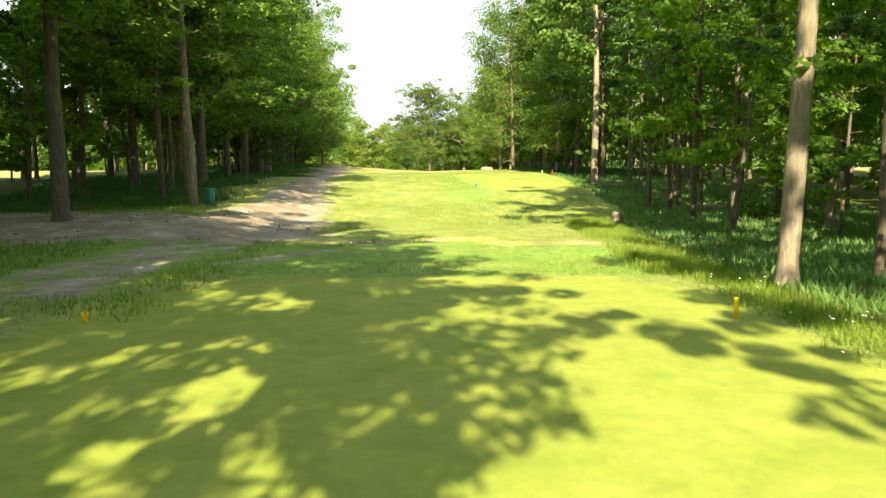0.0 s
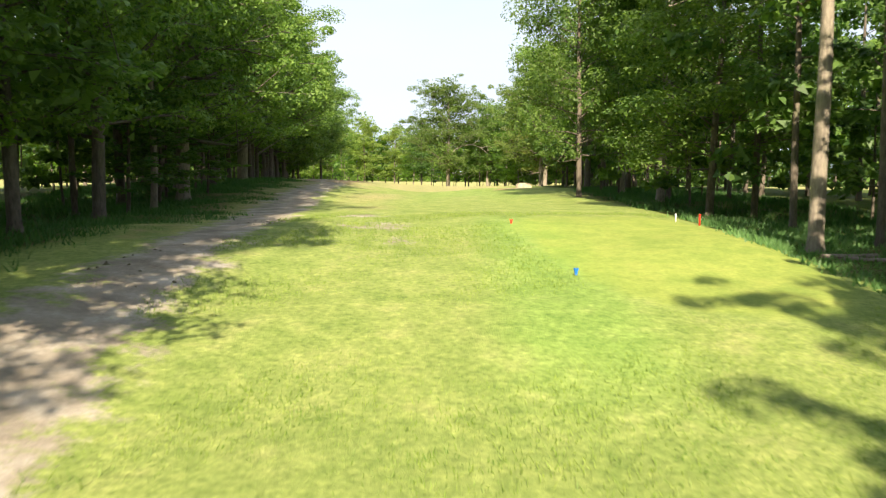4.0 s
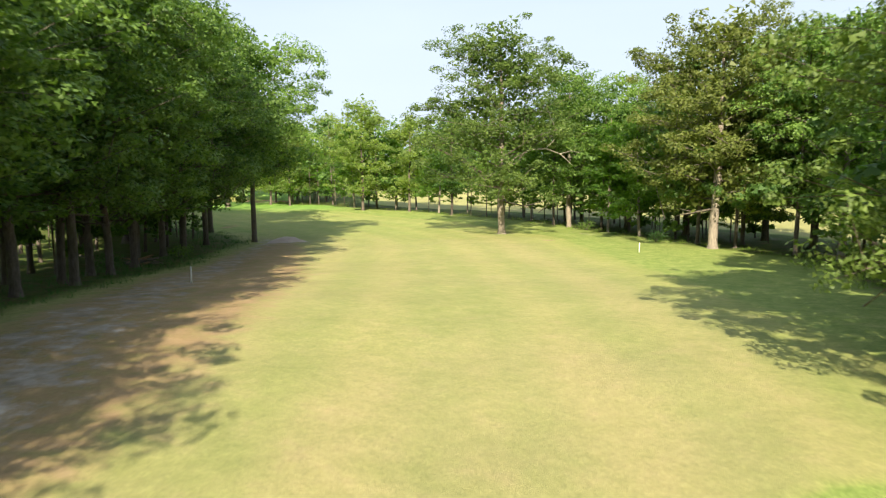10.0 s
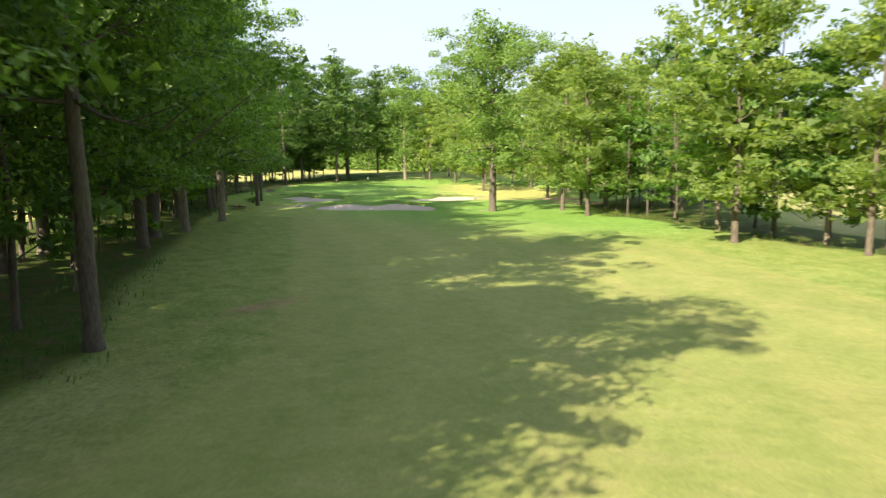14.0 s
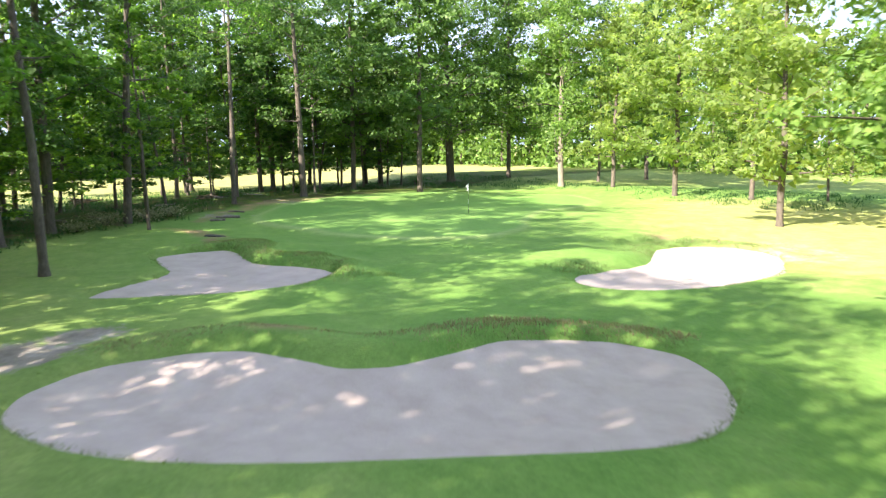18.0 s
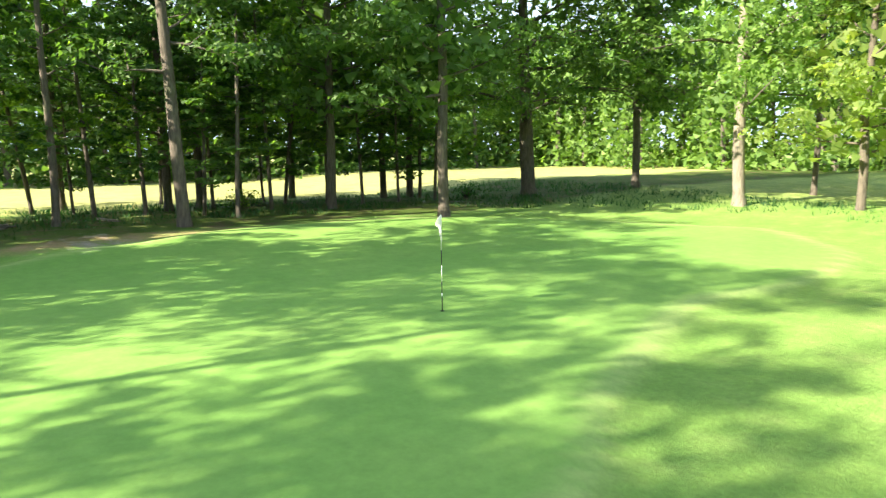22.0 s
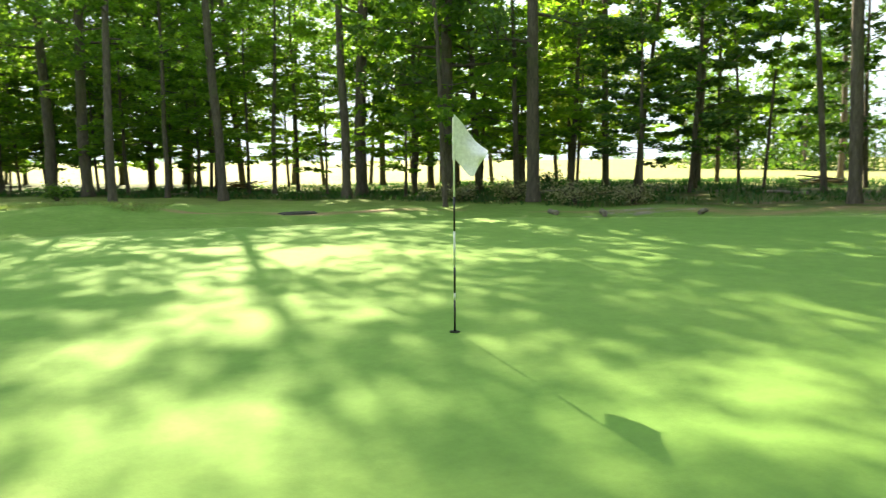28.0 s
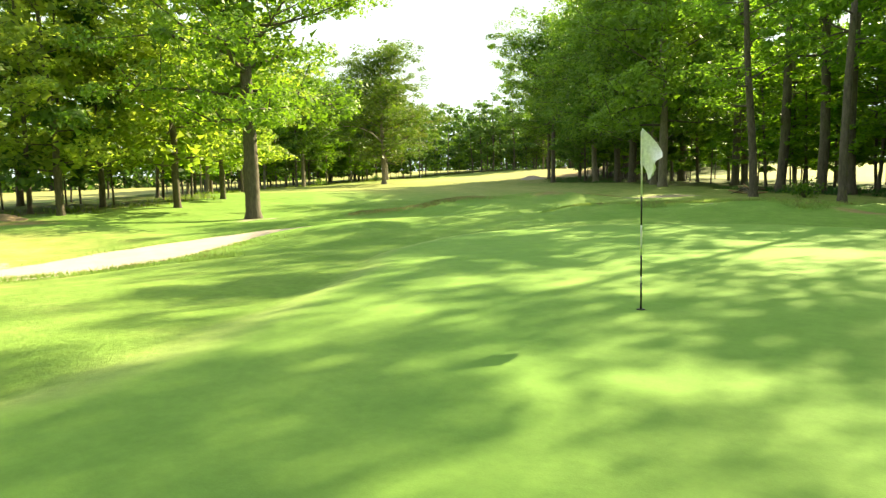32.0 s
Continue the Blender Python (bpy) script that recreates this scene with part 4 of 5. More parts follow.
for stand, taller, wide in ((TEE_STAND, 1.0, 1.0), (MID_STAND, 1.05, 1.28), (BEND_STAND, 1.0, 1.15), (FAR_STAND, 1.05, 1.12), (GREEN_SOUTH, 1.32, 1.1), (GREEN_WEST, 1.2, 1.05), (GREEN_NORTH, 1.22, 1.0)):
    for key, x, y, h in stand:
        plant(key, x, y, h * taller, wide=0.85 if key == "near" and y < 20 else 0.95 if stand is MID_STAND and x > 7 else 1.1 if stand is MID_STAND and y < 80 else 1.12 if stand is BEND_STAND and x < -25 else 1.25 if stand is TEE_STAND and x < 0 else wide)
plant("single", -64.7, 266.5, 24, 0.6)


def fill_wood(seed, edge, side, y0, y1, depth, gap, keys, first=2.5):
    rng = random.Random(seed)
    y = y0
    while y < y1:
        d = first + rng.random() * 2
        while d < depth:
            yy = y + rng.uniform(-1.6, 1.6)
            x = float(edge_x(edge, yy)) + side * (d + rng.uniform(-1, 1))
            if all((x - a) ** 2 + (yy - b) ** 2 > 2.4**2 for a, b in PLACED):
                plant(rng.choice(keys), x, yy)
            d += gap * rng.uniform(0.8, 1.3)
        y += gap


INNER = ["inner", "inner", "inner2", "inner2", "inner3", "inner3"]
YOUNG = ["slim", "pole", "slim2", "pole"]
fill_wood(11, LEFT_EDGE, -1, 2, 60, 9, 4.6, YOUNG, 1.5)
fill_wood(13, RIGHT_EDGE, 1, 2, 60, 9, 4.6, YOUNG, 1.5)
fill_wood(1, LEFT_EDGE, -1, 2, 60, 26, 5.6, INNER, 9.5)
fill_wood(2, LEFT_EDGE, -1, 60, 180, 20, 5.6, INNER, 5.5)
fill_wood(12, LEFT_EDGE, -1, 180, 230, 24, 4.8, INNER + ["under"], 5.0)
fill_wood(3, RIGHT_EDGE, 1, 2, 60, 32, 5.6, INNER, 9.5)
fill_wood(4, RIGHT_EDGE, 1, 60, 125, 26, 6.0, INNER)
fill_wood(5, RIGHT_EDGE, 1, 125, 215, 13, 3.7, INNER + ["under", "under"], 1.2)
fill_wood(6, RIGHT_EDGE, 1, 215, 300, 12, 3.8, ["under", "inner2", "slim"], 1.2)
# trees behind the first tee, beside the track and south of the green, which dapple the turf with shade
for key, x, y, h in (("near3", -4.8, -13.5, 24), ("pole", 8.6, -14, 24), ("pole", 5.4, -12.0, 23), ("near", -3.2, -10.3, 18), ("near", -7.6, -7.5, 25), ("tall", -12.0, -3.0, 20), ("oak2", -15.2, 1.4, 20), ("tall", -18.6, 8.7, 20), ("oak2", -11, -9.5, 23), ("oak", -16, -8.5, 25), ("oak2", -12, -17, 19), ("tall", -16.5, -11, 20), ("oak", -20, -1, 20), ("tall", -24, -13, 20), ("oak", -23, 9, 19), ("near", -13.8, 8.5, 20), ("oak3", -29, 27, 24), ("high", -15.8, 24.5, 22), ("high", -18.5, 15.0, 22)):
    plant(key, x, y, h, wide=1.2 if key == "high" else 1.0)
for key, x, y, h in (("low", 12.2, 66.0, 17), ("oak", -17.4, 57.3, 20), ("great", -22.0, 75.0, 20), ("tall", -20.5, 66, 21), ("oak2", -19.5, 48.0, 20), ("oak", -21.5, 84, 20), ("oak2", -23, 90, 20), ("shady2", -25.5, 101, 20), ("shady2", -26.5, 113, 21), ("shady2", -27.5, 118.5, 20), ("shady2", -29.5, 131, 22), ("great", -25.0, 91.5, 20), ("shady2", -29.0, 116, 21), ("shady2", -29.2, 128.5, 22), ("shady", -34, 145.0, 23), ("shady2", -33.0, 156.5, 24), ("shady", -36.5, 172.5, 24)):
    plant(key, x, y, h, wide=0.95 if y < 60 else 1.25 if y < 80 else 1.05)
for x, y, h in ((-17.6, 60.5, 7.0), (-17.9, 64.5, 6.0), (-19.0, 67.5, 7.5), (-20.2, 71.5, 6.5), (-18.6, 74.5, 6.0), (-21.0, 79.0, 7.0), (-22.4, 84.0, 6.5)):
    plant("under2", x, y, h, wide=1.9)
for key, x, y, h in (("pole2", -105.5, 246.0, 16), ("airy3", -113.5, 255.5, 21), ("airy", -97.0, 237.0, 21), ("airy", -114.0, 246.5, 19), ("airy3", -107.0, 235.0, 21), ("light", -121.0, 252.0, 15), ("airy", -130.0, 284.0, 20), ("airy", -131.0, 298.0, 19), ("oak2", -71.5, 225.5, 24)):
    plant(key, x, y, h)


# bushy young growth between the trees south and west of the green
rng_u = random.Random(31)
grown = 0
for _ in range(900):
    x, y = rng_u.uniform(-134, -88), rng_u.uniform(232, 300)
    deep = float(edge_x(LEFT_EDGE, y)) - x
    # a clearing runs out to the field south-west of the green
    clearing = -128 < x < -112 and 0.44 < (284 - y) / (-88.6 - x) < 0.60
    clearing = clearing or (-142 < x < -112 and 0.50 < (289 - y) / (-94 - x) < 0.57)
    if 1.5 < deep < 13 and not clearing and green_edge(x, y) < -7 and all((x - a) ** 2 + (y - b) ** 2 > 2.2**2 for a, b in PLACED):
        plant("under2" if y > 264 and x < -112 else "under", x, y, rng_u.uniform(7.0, 13.0), wide=1.5)
        grown += 1
    if grown > 80:
        break


for x, y, h in ((-127, 251, 13), (-123, 247, 12), (-119, 251.5, 14), (-115.5, 247.5, 12), (-116, 255.5, 11), (-112, 249, 13)):
    plant("under", x, y, h, wide=1.6)
for key, x, y, h in (("oak2", 29, 177, 23), ("oak", 25, 189, 23), ("oak3", 18.5, 197, 22), ("oak2", 13.5, 209, 22), ("oak", 8.5, 219, 22), ("oak3", -50, 193, 23), ("oak", -56, 199, 23), ("great2", -46, 184, 23), ("oak", -62, 206, 23), ("oak3", -68, 211.5, 22), ("oak", -44, 172, 23)):
    plant(key, x, y, h)
for i in range(5):
    plant("tall", -131 - 4 * (i % 2), 272 + 7.0 * i, 22 + (i % 3), wide=1.1)
for i in range(14):
    x = -124 + 3.0 * i
    plant("under", x, 237.5 + 1.6 * math.sin(2.3 * i) - 0.12 * (x + 104), 11 + 2.5 * math.sin(1.7 * i), wide=1.6)


# ---------------- distant woods ----------------
def far_wood(seed, line, depth, gap, height, leaf_mat, label, m=560, size=0.062):
    """A belt of crowns too far off to count."""
    rng = np.random.RandomState(seed)
    pts = np.array(line, float)
    quads, trunks = [], []
    for a, b in zip(pts[:-1], pts[1:]):
        n = int(np.linalg.norm(b - a) / gap)
        out = np.array([-(b - a)[1], (b - a)[0]]) / np.linalg.norm(b - a)
        for i in range(n):
            for row in range(int(depth / gap)):
                p = a + (b - a) * (i + rng.rand()) / n + out * (row * gap + rng.rand() * gap)
                h = height * rng.uniform(0.75, 1.15)
                r = h * rng.uniform(0.18, 0.27)
                z0 = ground_z(*p)
                dirs = rng.normal(0, 1, (m, 3))
                dirs /= np.linalg.norm(dirs, axis=1, keepdims=True)
                rad = rng.uniform(0.45, 1.0, (m, 1)) ** 0.5 * (1 + 0.25 * np.sin(dirs[:, :1] * 5 + dirs[:, 1:2] * 4 + rng.rand() * 6))
                c = np.array([*p, z0 + h * 0.53]) + dirs * rad * (r, r, h * 0.47)
                c[: m // 5] = np.array([*p, z0]) + rng.uniform(-1, 1, (m // 5, 3)) * (r * 1.2, r * 1.2, 0) + np.abs(rng.normal(0, 1, (m // 5, 1))) * (0, 0, 0.13 * h)
                u = np.cross(dirs + rng.normal(0, 0.6, (m, 3)), rng.normal(0, 1, (m, 3)))
                u /= np.linalg.norm(u, axis=1, keepdims=True)
                v = np.cross(dirs + rng.normal(0, 0.7, (m, 3)), u)
                v /= np.linalg.norm(v, axis=1, keepdims=True)
                s = rng.uniform(0.6, 1.3, (m, 1)) * size * h
                quads.append(np.stack([c - u * s * 0.5, c + v * s * 0.5, c + u * s * 0.5 - v * s * 0.3], 1))
                trunks.append(tube([(p[0], p[1], z0 - 0.3), (p[0] + rng.normal(0, 0.3), p[1], z0 + h * 0.5)], [0.018 * h, 0.01 * h], 5))
    ob = tagged(new("distant_wood", quads_mesh("distant_wood", np.concatenate(quads), leaf_mat)), label, "woodland", kind="stuff")
    part_mesh("trunks", mesh_from("trunks", *join_tubes(trunks), BARK), ob)
    return ob


far_wood(6, [(-190, 248), (-195, 214)], 9, 6.5, 8, LEAF, "low trees at the far side of the meadow", 700, 0.06)
far_wood(7, [(-195, 214), (-200, 180)], 15, 6.5, 18, LEAF, "distant wood south of the meadow", 1100, 0.046)
far_wood(1, [(-190, 360), (-190, 250)], 22, 6.5, 20, LEAF, "distant green wood across the meadow", 1100, 0.046)
far_wood(2, [(40, 380), (-190, 360)], 22, 6.5, 21, LEAF, "green wood beyond the green", 1100, 0.046)
far_wood(3, [(75, 0), (80, 120), (70, 240), (40, 380)], 15, 7.0, 20, LEAF_DARK, "wood beyond the neighbouring fairway")
far_wood(4, [(-12, -48), (30, -30), (75, 0)], 15, 7.0, 18, LEAF_DARK, "wood behind the tee")
far_wood(5, [(-340, 240), (-330, 60), (-250, -60), (-60, -110)], 9, 8.0, 6, LEAF, "low hedge of trees beyond the western fields")


# ---------------- flagstick ----------------
WHITE = plain("white_paint", (0.82, 0.82, 0.80), 0.4)
BLACK = plain("black_paint", (0.012, 0.013, 0.013), 0.35)


def build_flagstick(x, y):
    z = ground_z(x, y)
    root = thing("golf_flag", "white cloth flag on a black and white banded pin", "golf flag", pose(x, y, z, 0, 0, 0))
    bands = [(0.0, 0.33, BLACK), (0.33, 0.40, WHITE), (0.40, 0.66, BLACK), (0.66, 1.02, WHITE), (1.02, 1.36, BLACK), (1.36, 2.13, WHITE)]
    for a, b, mt in bands:
        bm = bmesh.new()
        bmesh.ops.create_cone(bm, cap_ends=True, segments=12, radius1=0.011, radius2=0.011, depth=b - a, matrix=Matrix.Translation((0, 0, (a + b) / 2)))
        part("pole_band", bm, mt, root, smooth=True)
    bm = bmesh.new()
    bmesh.ops.create_cone(bm, cap_ends=True, segments=20, radius1=0.055, radius2=0.05, depth=0.02, matrix=Matrix.Translation((0, 0, 0.0)))
    part("cup_rim", bm, BLACK, root)
    n, m = 16, 12
    verts, faces = [], []
    for side in (0.0, 0.006):
        for i in range(n + 1):
            for j in range(m + 1):
                u, w = i / n, j / m
                drop = 0.36 * u
                hgt = 0.42 * (1 - 0.55 * u) + 0.10 * math.sin(math.pi * u)
                out = 0.33 * u * (1 - 0.35 * w * u)
                verts.append((out, side + 0.10 * math.sin(3.6 * u + 2.6 * w) * u + 0.03 * math.sin(8 * w + 3 * u) * u, 2.16 - drop - hgt * w + 0.012 * math.sin(7 * u)))
    o = (n + 1) * (m + 1)
    for s in (0, o):
        for i in range(n):
            for j in range(m):
                a = s + i * (m + 1) + j
                q = (a, a + 1, a + m + 2, a + m + 1)
                faces.append(q if s else q[::-1])
    fl = part_mesh("flag", mesh_from("flag", verts, faces, WHITE, True), root, "white cloth flag")
    bm = bmesh.new()
    bmesh.ops.create_cone(bm, cap_ends=False, segments=12, radius1=0.017, radius2=0.017, depth=0.40, matrix=Matrix.Translation((0, 0.003, 1.92)))
    part("sleeve", bm, WHITE, fl, smooth=True)
    fl.matrix_local = pose(0, 0, 0, 0, 0, 166)
    return root


build_flagstick(-100.69, 284.17)


# ---------------- small things on the course ----------------
YELLOW = plain("yellow_plastic", (0.85, 0.55, 0.01), 0.4)
BLUE = plain("blue_plastic", (0.01, 0.16, 0.62), 0.4)
RED = plain("red_plastic", (0.65, 0.03, 0.012), 0.4)
GREEN_PAINT = plain("green_paint", (0.015, 0.16, 0.11), 0.45)
STONE = plain("weathered_stone", (0.33, 0.27, 0.20), 0.95, 0, 0.4, 3.0)
DARK_STONE = plain("dark_wet_stone", (0.045, 0.04, 0.034), 0.85, 0, 0.4, 3.0)
EARTH = plain("bare_earth", (0.30, 0.21, 0.13), 0.95, 0, 0.4, 2.0)
CUT_WOOD = plain("cut_wood", (0.33, 0.21, 0.11), 0.85, 0, 0.4, 8.0)
PALE_SOIL = plain("pale_soil", (0.50, 0.44, 0.34), 0.95, 0, 0.25, 6.0)
LITTER = plain("leaf_litter", (0.10, 0.085, 0.045), 0.95, 0, 0.45, 3.0)
DEAD_WOOD = plain("dead_wood", (0.42, 0.36, 0.30), 0.9, 0, 0.35, 5.0)
STEEL = plain("grey_metal", (0.35, 0.35, 0.34), 0.45, 0.8)
GRASS = leaf_material("long_grass", (0.085, 0.165, 0.026), (0.25, 0.33, 0.065), (1.4, 1.5, 0.5))
ROUGH_GRASS = leaf_material("rough_grass", (0.10, 0.19, 0.035), (0.30, 0.37, 0.085), (1.3, 1.4, 0.6))
BANK_GRASS_FRINGE = leaf_material("lip_grass", (0.07, 0.13, 0.03), (0.22, 0.28, 0.09), (1.2, 1.3, 0.7))
BANK_HERB = leaf_material("bank_herb_leaves", (0.050, 0.125, 0.045), (0.140, 0.255, 0.088), (1.4, 1.6, 0.8))
HERB = leaf_material("nettle_leaves", (0.030, 0.085, 0.030), (0.085, 0.17, 0.05), (1.3, 1.6, 0.8))
PETAL = plain("white_petals", (0.80, 0.80, 0.76), 0.6)
PALE_LEAF = leaf_material("pale_shrub_leaves", (0.20, 0.21, 0.11), (0.50, 0.48, 0.33), (1.2, 1.2, 0.8))


def lathe(profile, sides=14):
    """A turned solid from (radius, height) pairs."""
    bm = bmesh.new()
    rings = [[bm.verts.new((r * math.cos(2 * math.pi * k / sides), r * math.sin(2 * math.pi * k / sides), z)) for k in range(sides)] for r, z in profile]
    for a, b in zip(rings[:-1], rings[1:]):
        for k in range(sides):
            bm.faces.new((a[k], a[(k + 1) % sides], b[(k + 1) % sides], b[k]))
    bm.faces.new(rings[0][::-1])
    bm.faces.new(rings[-1])
    return bm


def block(sx, sy, sz, bevel=0.01, m=Matrix.Identity(4)):
    bm = bmesh.new()
    bmesh.ops.create_cube(bm, size=1, matrix=m @ Matrix.Diagonal((sx, sy, sz, 1)))
    bmesh.ops.bevel(bm, geom=bm.edges[:], offset=bevel, segments=2, affect="EDGES")
    return bm


def lump(rx, ry, rz, seed, rough=0.18, cuts=3, flat=0.0):
    bm = bmesh.new()
    bmesh.ops.create_icosphere(bm, subdivisions=cuts, radius=1)
    for v in bm.verts:
        d = 1 + rough * noise.noise(v.co * 1.6 + Vector((seed * 7.1, seed * 3.3, 0))) + rough * 0.5 * noise.noise(v.co * 4 + Vector((0, seed * 5.7, 0)))
        if flat:
            big = max(abs(v.co.x), abs(v.co.y), abs(v.co.z))
            v.co = v.co.lerp(v.co / big * 0.85, flat)
        v.co = Vector((v.co.x * rx, v.co.y * ry, v.co.z * rz)) * d
    return bm


def spot(x, y, turn=0.0, sink=0.0):
    return pose(x, y, ground_z(x, y) - sink, 0, 0, turn)


def tee_marker(x, y, colour, word, turn=0):
    """A V-shaped plastic tee marker on a spike."""
    root = thing("tee_marker", f"small {word} V-shaped plastic tee marker on the grass", "tee marker", spot(x, y, turn), "tee markers")
    for side in (-1, 1):
        bm = block(0.032, 0.09, 0.13, 0.008, pose(side * 0.03, 0, 0.10, 0, side * 17, 0))
        part("wing", bm, colour, root)
    part("foot", lathe([(0.035, -0.03), (0.04, 0.02), (0.02, 0.05)]), colour, root)


def tee_post(x, y, colour, label, h=0.36, r=0.035):
    root = thing("marker_post", label, "marker post", spot(x, y), "marker posts")
    part("post", lathe([(r, -0.1), (r, h * 0.93), (r * 0.8, h), (r * 0.3, h * 1.01)]), colour, root, smooth=True)
    part("cap", lathe([(r * 1.12, h * 0.86), (r * 1.12, h * 0.98), (r * 0.6, h * 1.03)]), colour, root, smooth=True)


tee_post(4.3, 7.9, YELLOW, "yellow upright tee post at the edge of the tee", 0.34, 0.04)
tee_marker(-6.7, 7.8, YELLOW, "yellow")
tee_marker(1.6, 45.3, BLUE, "blue", 20)
tee_marker(0.55, 55.2, RED, "red", -15)
tee_post(8.4, 56.0, RED, "red marker post beside the forward tee", 0.40, 0.038)
tee_post(7.65, 56.8, WHITE, "short white stake in the grass", 0.27, 0.026)
tee_post(-24.3, 150.1, WHITE, "white distance stake on worn turf", 1.0, 0.045)
tee_post(8.7, 176.4, WHITE, "white distance stake at the fairway's edge", 0.9, 0.045)


def build_stump(x, y):
    root = thing("tree_stump", "sawn tree stump with pale cut top in the rough", "tree stump", spot(x, y))
    bm = lathe([(0.34, -0.1), (0.30, 0.08), (0.25, 0.3), (0.24, 0.52)], 16)
    for v in bm.verts:
        v.co.x *= 1 + 0.14 * math.sin(3 * math.atan2(v.co.y, v.co.x) + 1)
    part("stump_body", bm, BARK_PALE, root, smooth=True)
    part("cut_face", lathe([(0.235, 0.515), (0.23, 0.535)], 16), CUT_WOOD, root, "pale sawn top")


build_stump(7.2, 28.4)


def build_bin(x, y):
    root = thing("litter_bin", "dark green slatted litter bin beside a tree", "litter bin", spot(x, y))
    for k in range(12):
        a = 2 * math.pi * k / 12
        part("slat", block(0.09, 0.02, 0.72, 0.004, pose(0.22 * math.cos(a), 0.22 * math.sin(a), 0.45, 0, 0, math.degrees(a) + 90)), GREEN_PAINT, root)
    part("rim", lathe([(0.22, 0.78), (0.245, 0.80), (0.245, 0.84), (0.21, 0.85)], 18), GREEN_PAINT, root, smooth=True)
    part("post", lathe([(0.03, -0.1), (0.03, 0.2)], 8), STEEL, root)
    part("liner", lathe([(0.19, 0.08), (0.2, 0.80)], 16), BLACK, root)


build_bin(-11.7, 30.1)


def build_boulder(x, y, rx, ry, rz, turn, label, seed):
    root = thing("boulder", label, "boulder", spot(x, y, turn, 0.05))
    bm = bmesh.new()
    bmesh.ops.create_cube(bm, size=2)
    bmesh.ops.bevel(bm, geom=bm.edges[:], offset=0.22, segments=2, affect="EDGES")
    bmesh.ops.subdivide_edges(bm, edges=bm.edges[:], cuts=3, use_grid_fill=True)
    for v in bm.verts:
        d = 1 + 0.06 * noise.noise(v.co * 0.9 + Vector((seed, 0, 0))) + 0.015 * noise.noise(v.co * 3.5)
        v.co = Vector((v.co.x * rx * (1 - 0.08 * v.co.z), v.co.y * ry * (1 - 0.06 * v.co.z), (v.co.z + 0.55) * rz * 0.62)) * d
    part("stone", bm, STONE, root)
    return root


build_boulder(6.9, 121.6, 0.95, 0.6, 0.62, 10, "large pale squared boulder on bare earth under an oak", 2)


def build_log(x, y, turn, length, r, label="weathered log lying in the grass", tilt=0.0, up=0.0):
    root = thing("log", label, "log", spot(x, y, turn) @ Matrix.Translation((0, 0, r * 0.9 + up)) @ pose(0, 0, 0, 0, tilt, 0), "fallen logs")
    rng = random.Random(int(x * 50 + y * 7 + turn))
    pts = [(-length / 2 + length * i / 5, rng.uniform(-0.06, 0.06), rng.uniform(-0.02, 0.02)) for i in range(6)]
    v, f = tube(pts, [r * rng.uniform(0.85, 1.1) for _ in pts], 9)
    n = len(v)
    f += [tuple(range(8, -1, -1)), tuple(range(n - 9, n))]
    part_mesh("bark", mesh_from("bark", v, f, BARK_PALE, False), root)
    return root


build_log(11.4, 50.0, 12, 2.0, 0.12)
build_log(11.8, 49.5, -8, 1.6, 0.10)
build_log(14.4, 36.6, -12, 2.2, 0.14)
build_log(14.6, 37.2, -5, 2.0, 0.12)
build_log(14.1, 36.2, 10, 1.5, 0.10)


def brush_heap(x, y, r, h, n, label, seed):
    """A heap of cut branches."""
    rng = np.random.RandomState(seed)
    root = thing("brush_heap", label, "brush heap", spot(x, y, 0, 0.02))
    for k in range(n):
        a, d = rng.uniform(0, 6.28), rng.uniform(0, r * 0.6)
        p = Vector((d * math.cos(a), d * math.sin(a), rng.uniform(0.05, h * (1 - d / r))))
        t = rng.uniform(0, 6.28)
        u = Vector((math.cos(t), math.sin(t), rng.uniform(-0.25, 0.25))) * rng.uniform(0.5, 1.1) * r * 0.8
        w = rng.uniform(0.025, 0.06)
        mid = p + Vector(rng.normal(0, 0.08, 3))
        part_mesh("cut_branch", mesh_from("cut_branch", *tube([p - u, mid, p + u], [w, w * 0.9, w * 0.4], 6), (BARK_PALE, CUT_WOOD, BARK)[k % 3], True), root)


brush_heap(-35.0, 165.2, 1.7, 0.7, 26, "heap of cut branches at the foot of the trees", 1)
brush_heap(-102.3, 243.6, 1.5, 0.9, 24, "reddish-brown heap of cut logs among the trees", 2)
brush_heap(-126.2, 265.8, 1.6, 0.5, 20, "low heap of dead branches in the wood", 3)
brush_heap(-123.0, 275.2, 1.5, 0.45, 18, "scattered dead branches under thin trees", 4)
brush_heap(-87.5, 244.5, 1.3, 0.5, 16, "heap of dead branches at the edge of the wood", 5)
for x, y, turn, ln in ((-111.1, 270.9, 60, 1.6), (-113.5, 272.8, 40, 1.2), (-110.0, 269.6, 75, 1.0), (-124.6, 280.2, 20, 2.2), (-119.6, 270.0, 100, 1.8), (-114.6, 261.0, 15, 1.7), (-98.6, 247.0, 50, 1.5), (11.2, 64.5, 35, 1.2), (16.1, 31.7, 40, 1.8)):
    build_log(x, y, turn, ln, 0.07 + 0.02 * (int(ln * 10) % 3), "fallen branch lying on the wood floor")


def build_drain(x, y):
    root = thing("drain_stone", "dark low stone slab beside the green", "stone slab", spot(x, y, 20, 0.03))
    part("slab", lump(0.75, 0.35, 0.17, 5, 0.2, 3, 0.5), DARK_STONE, root)


build_drain(-102.2, 265.6)


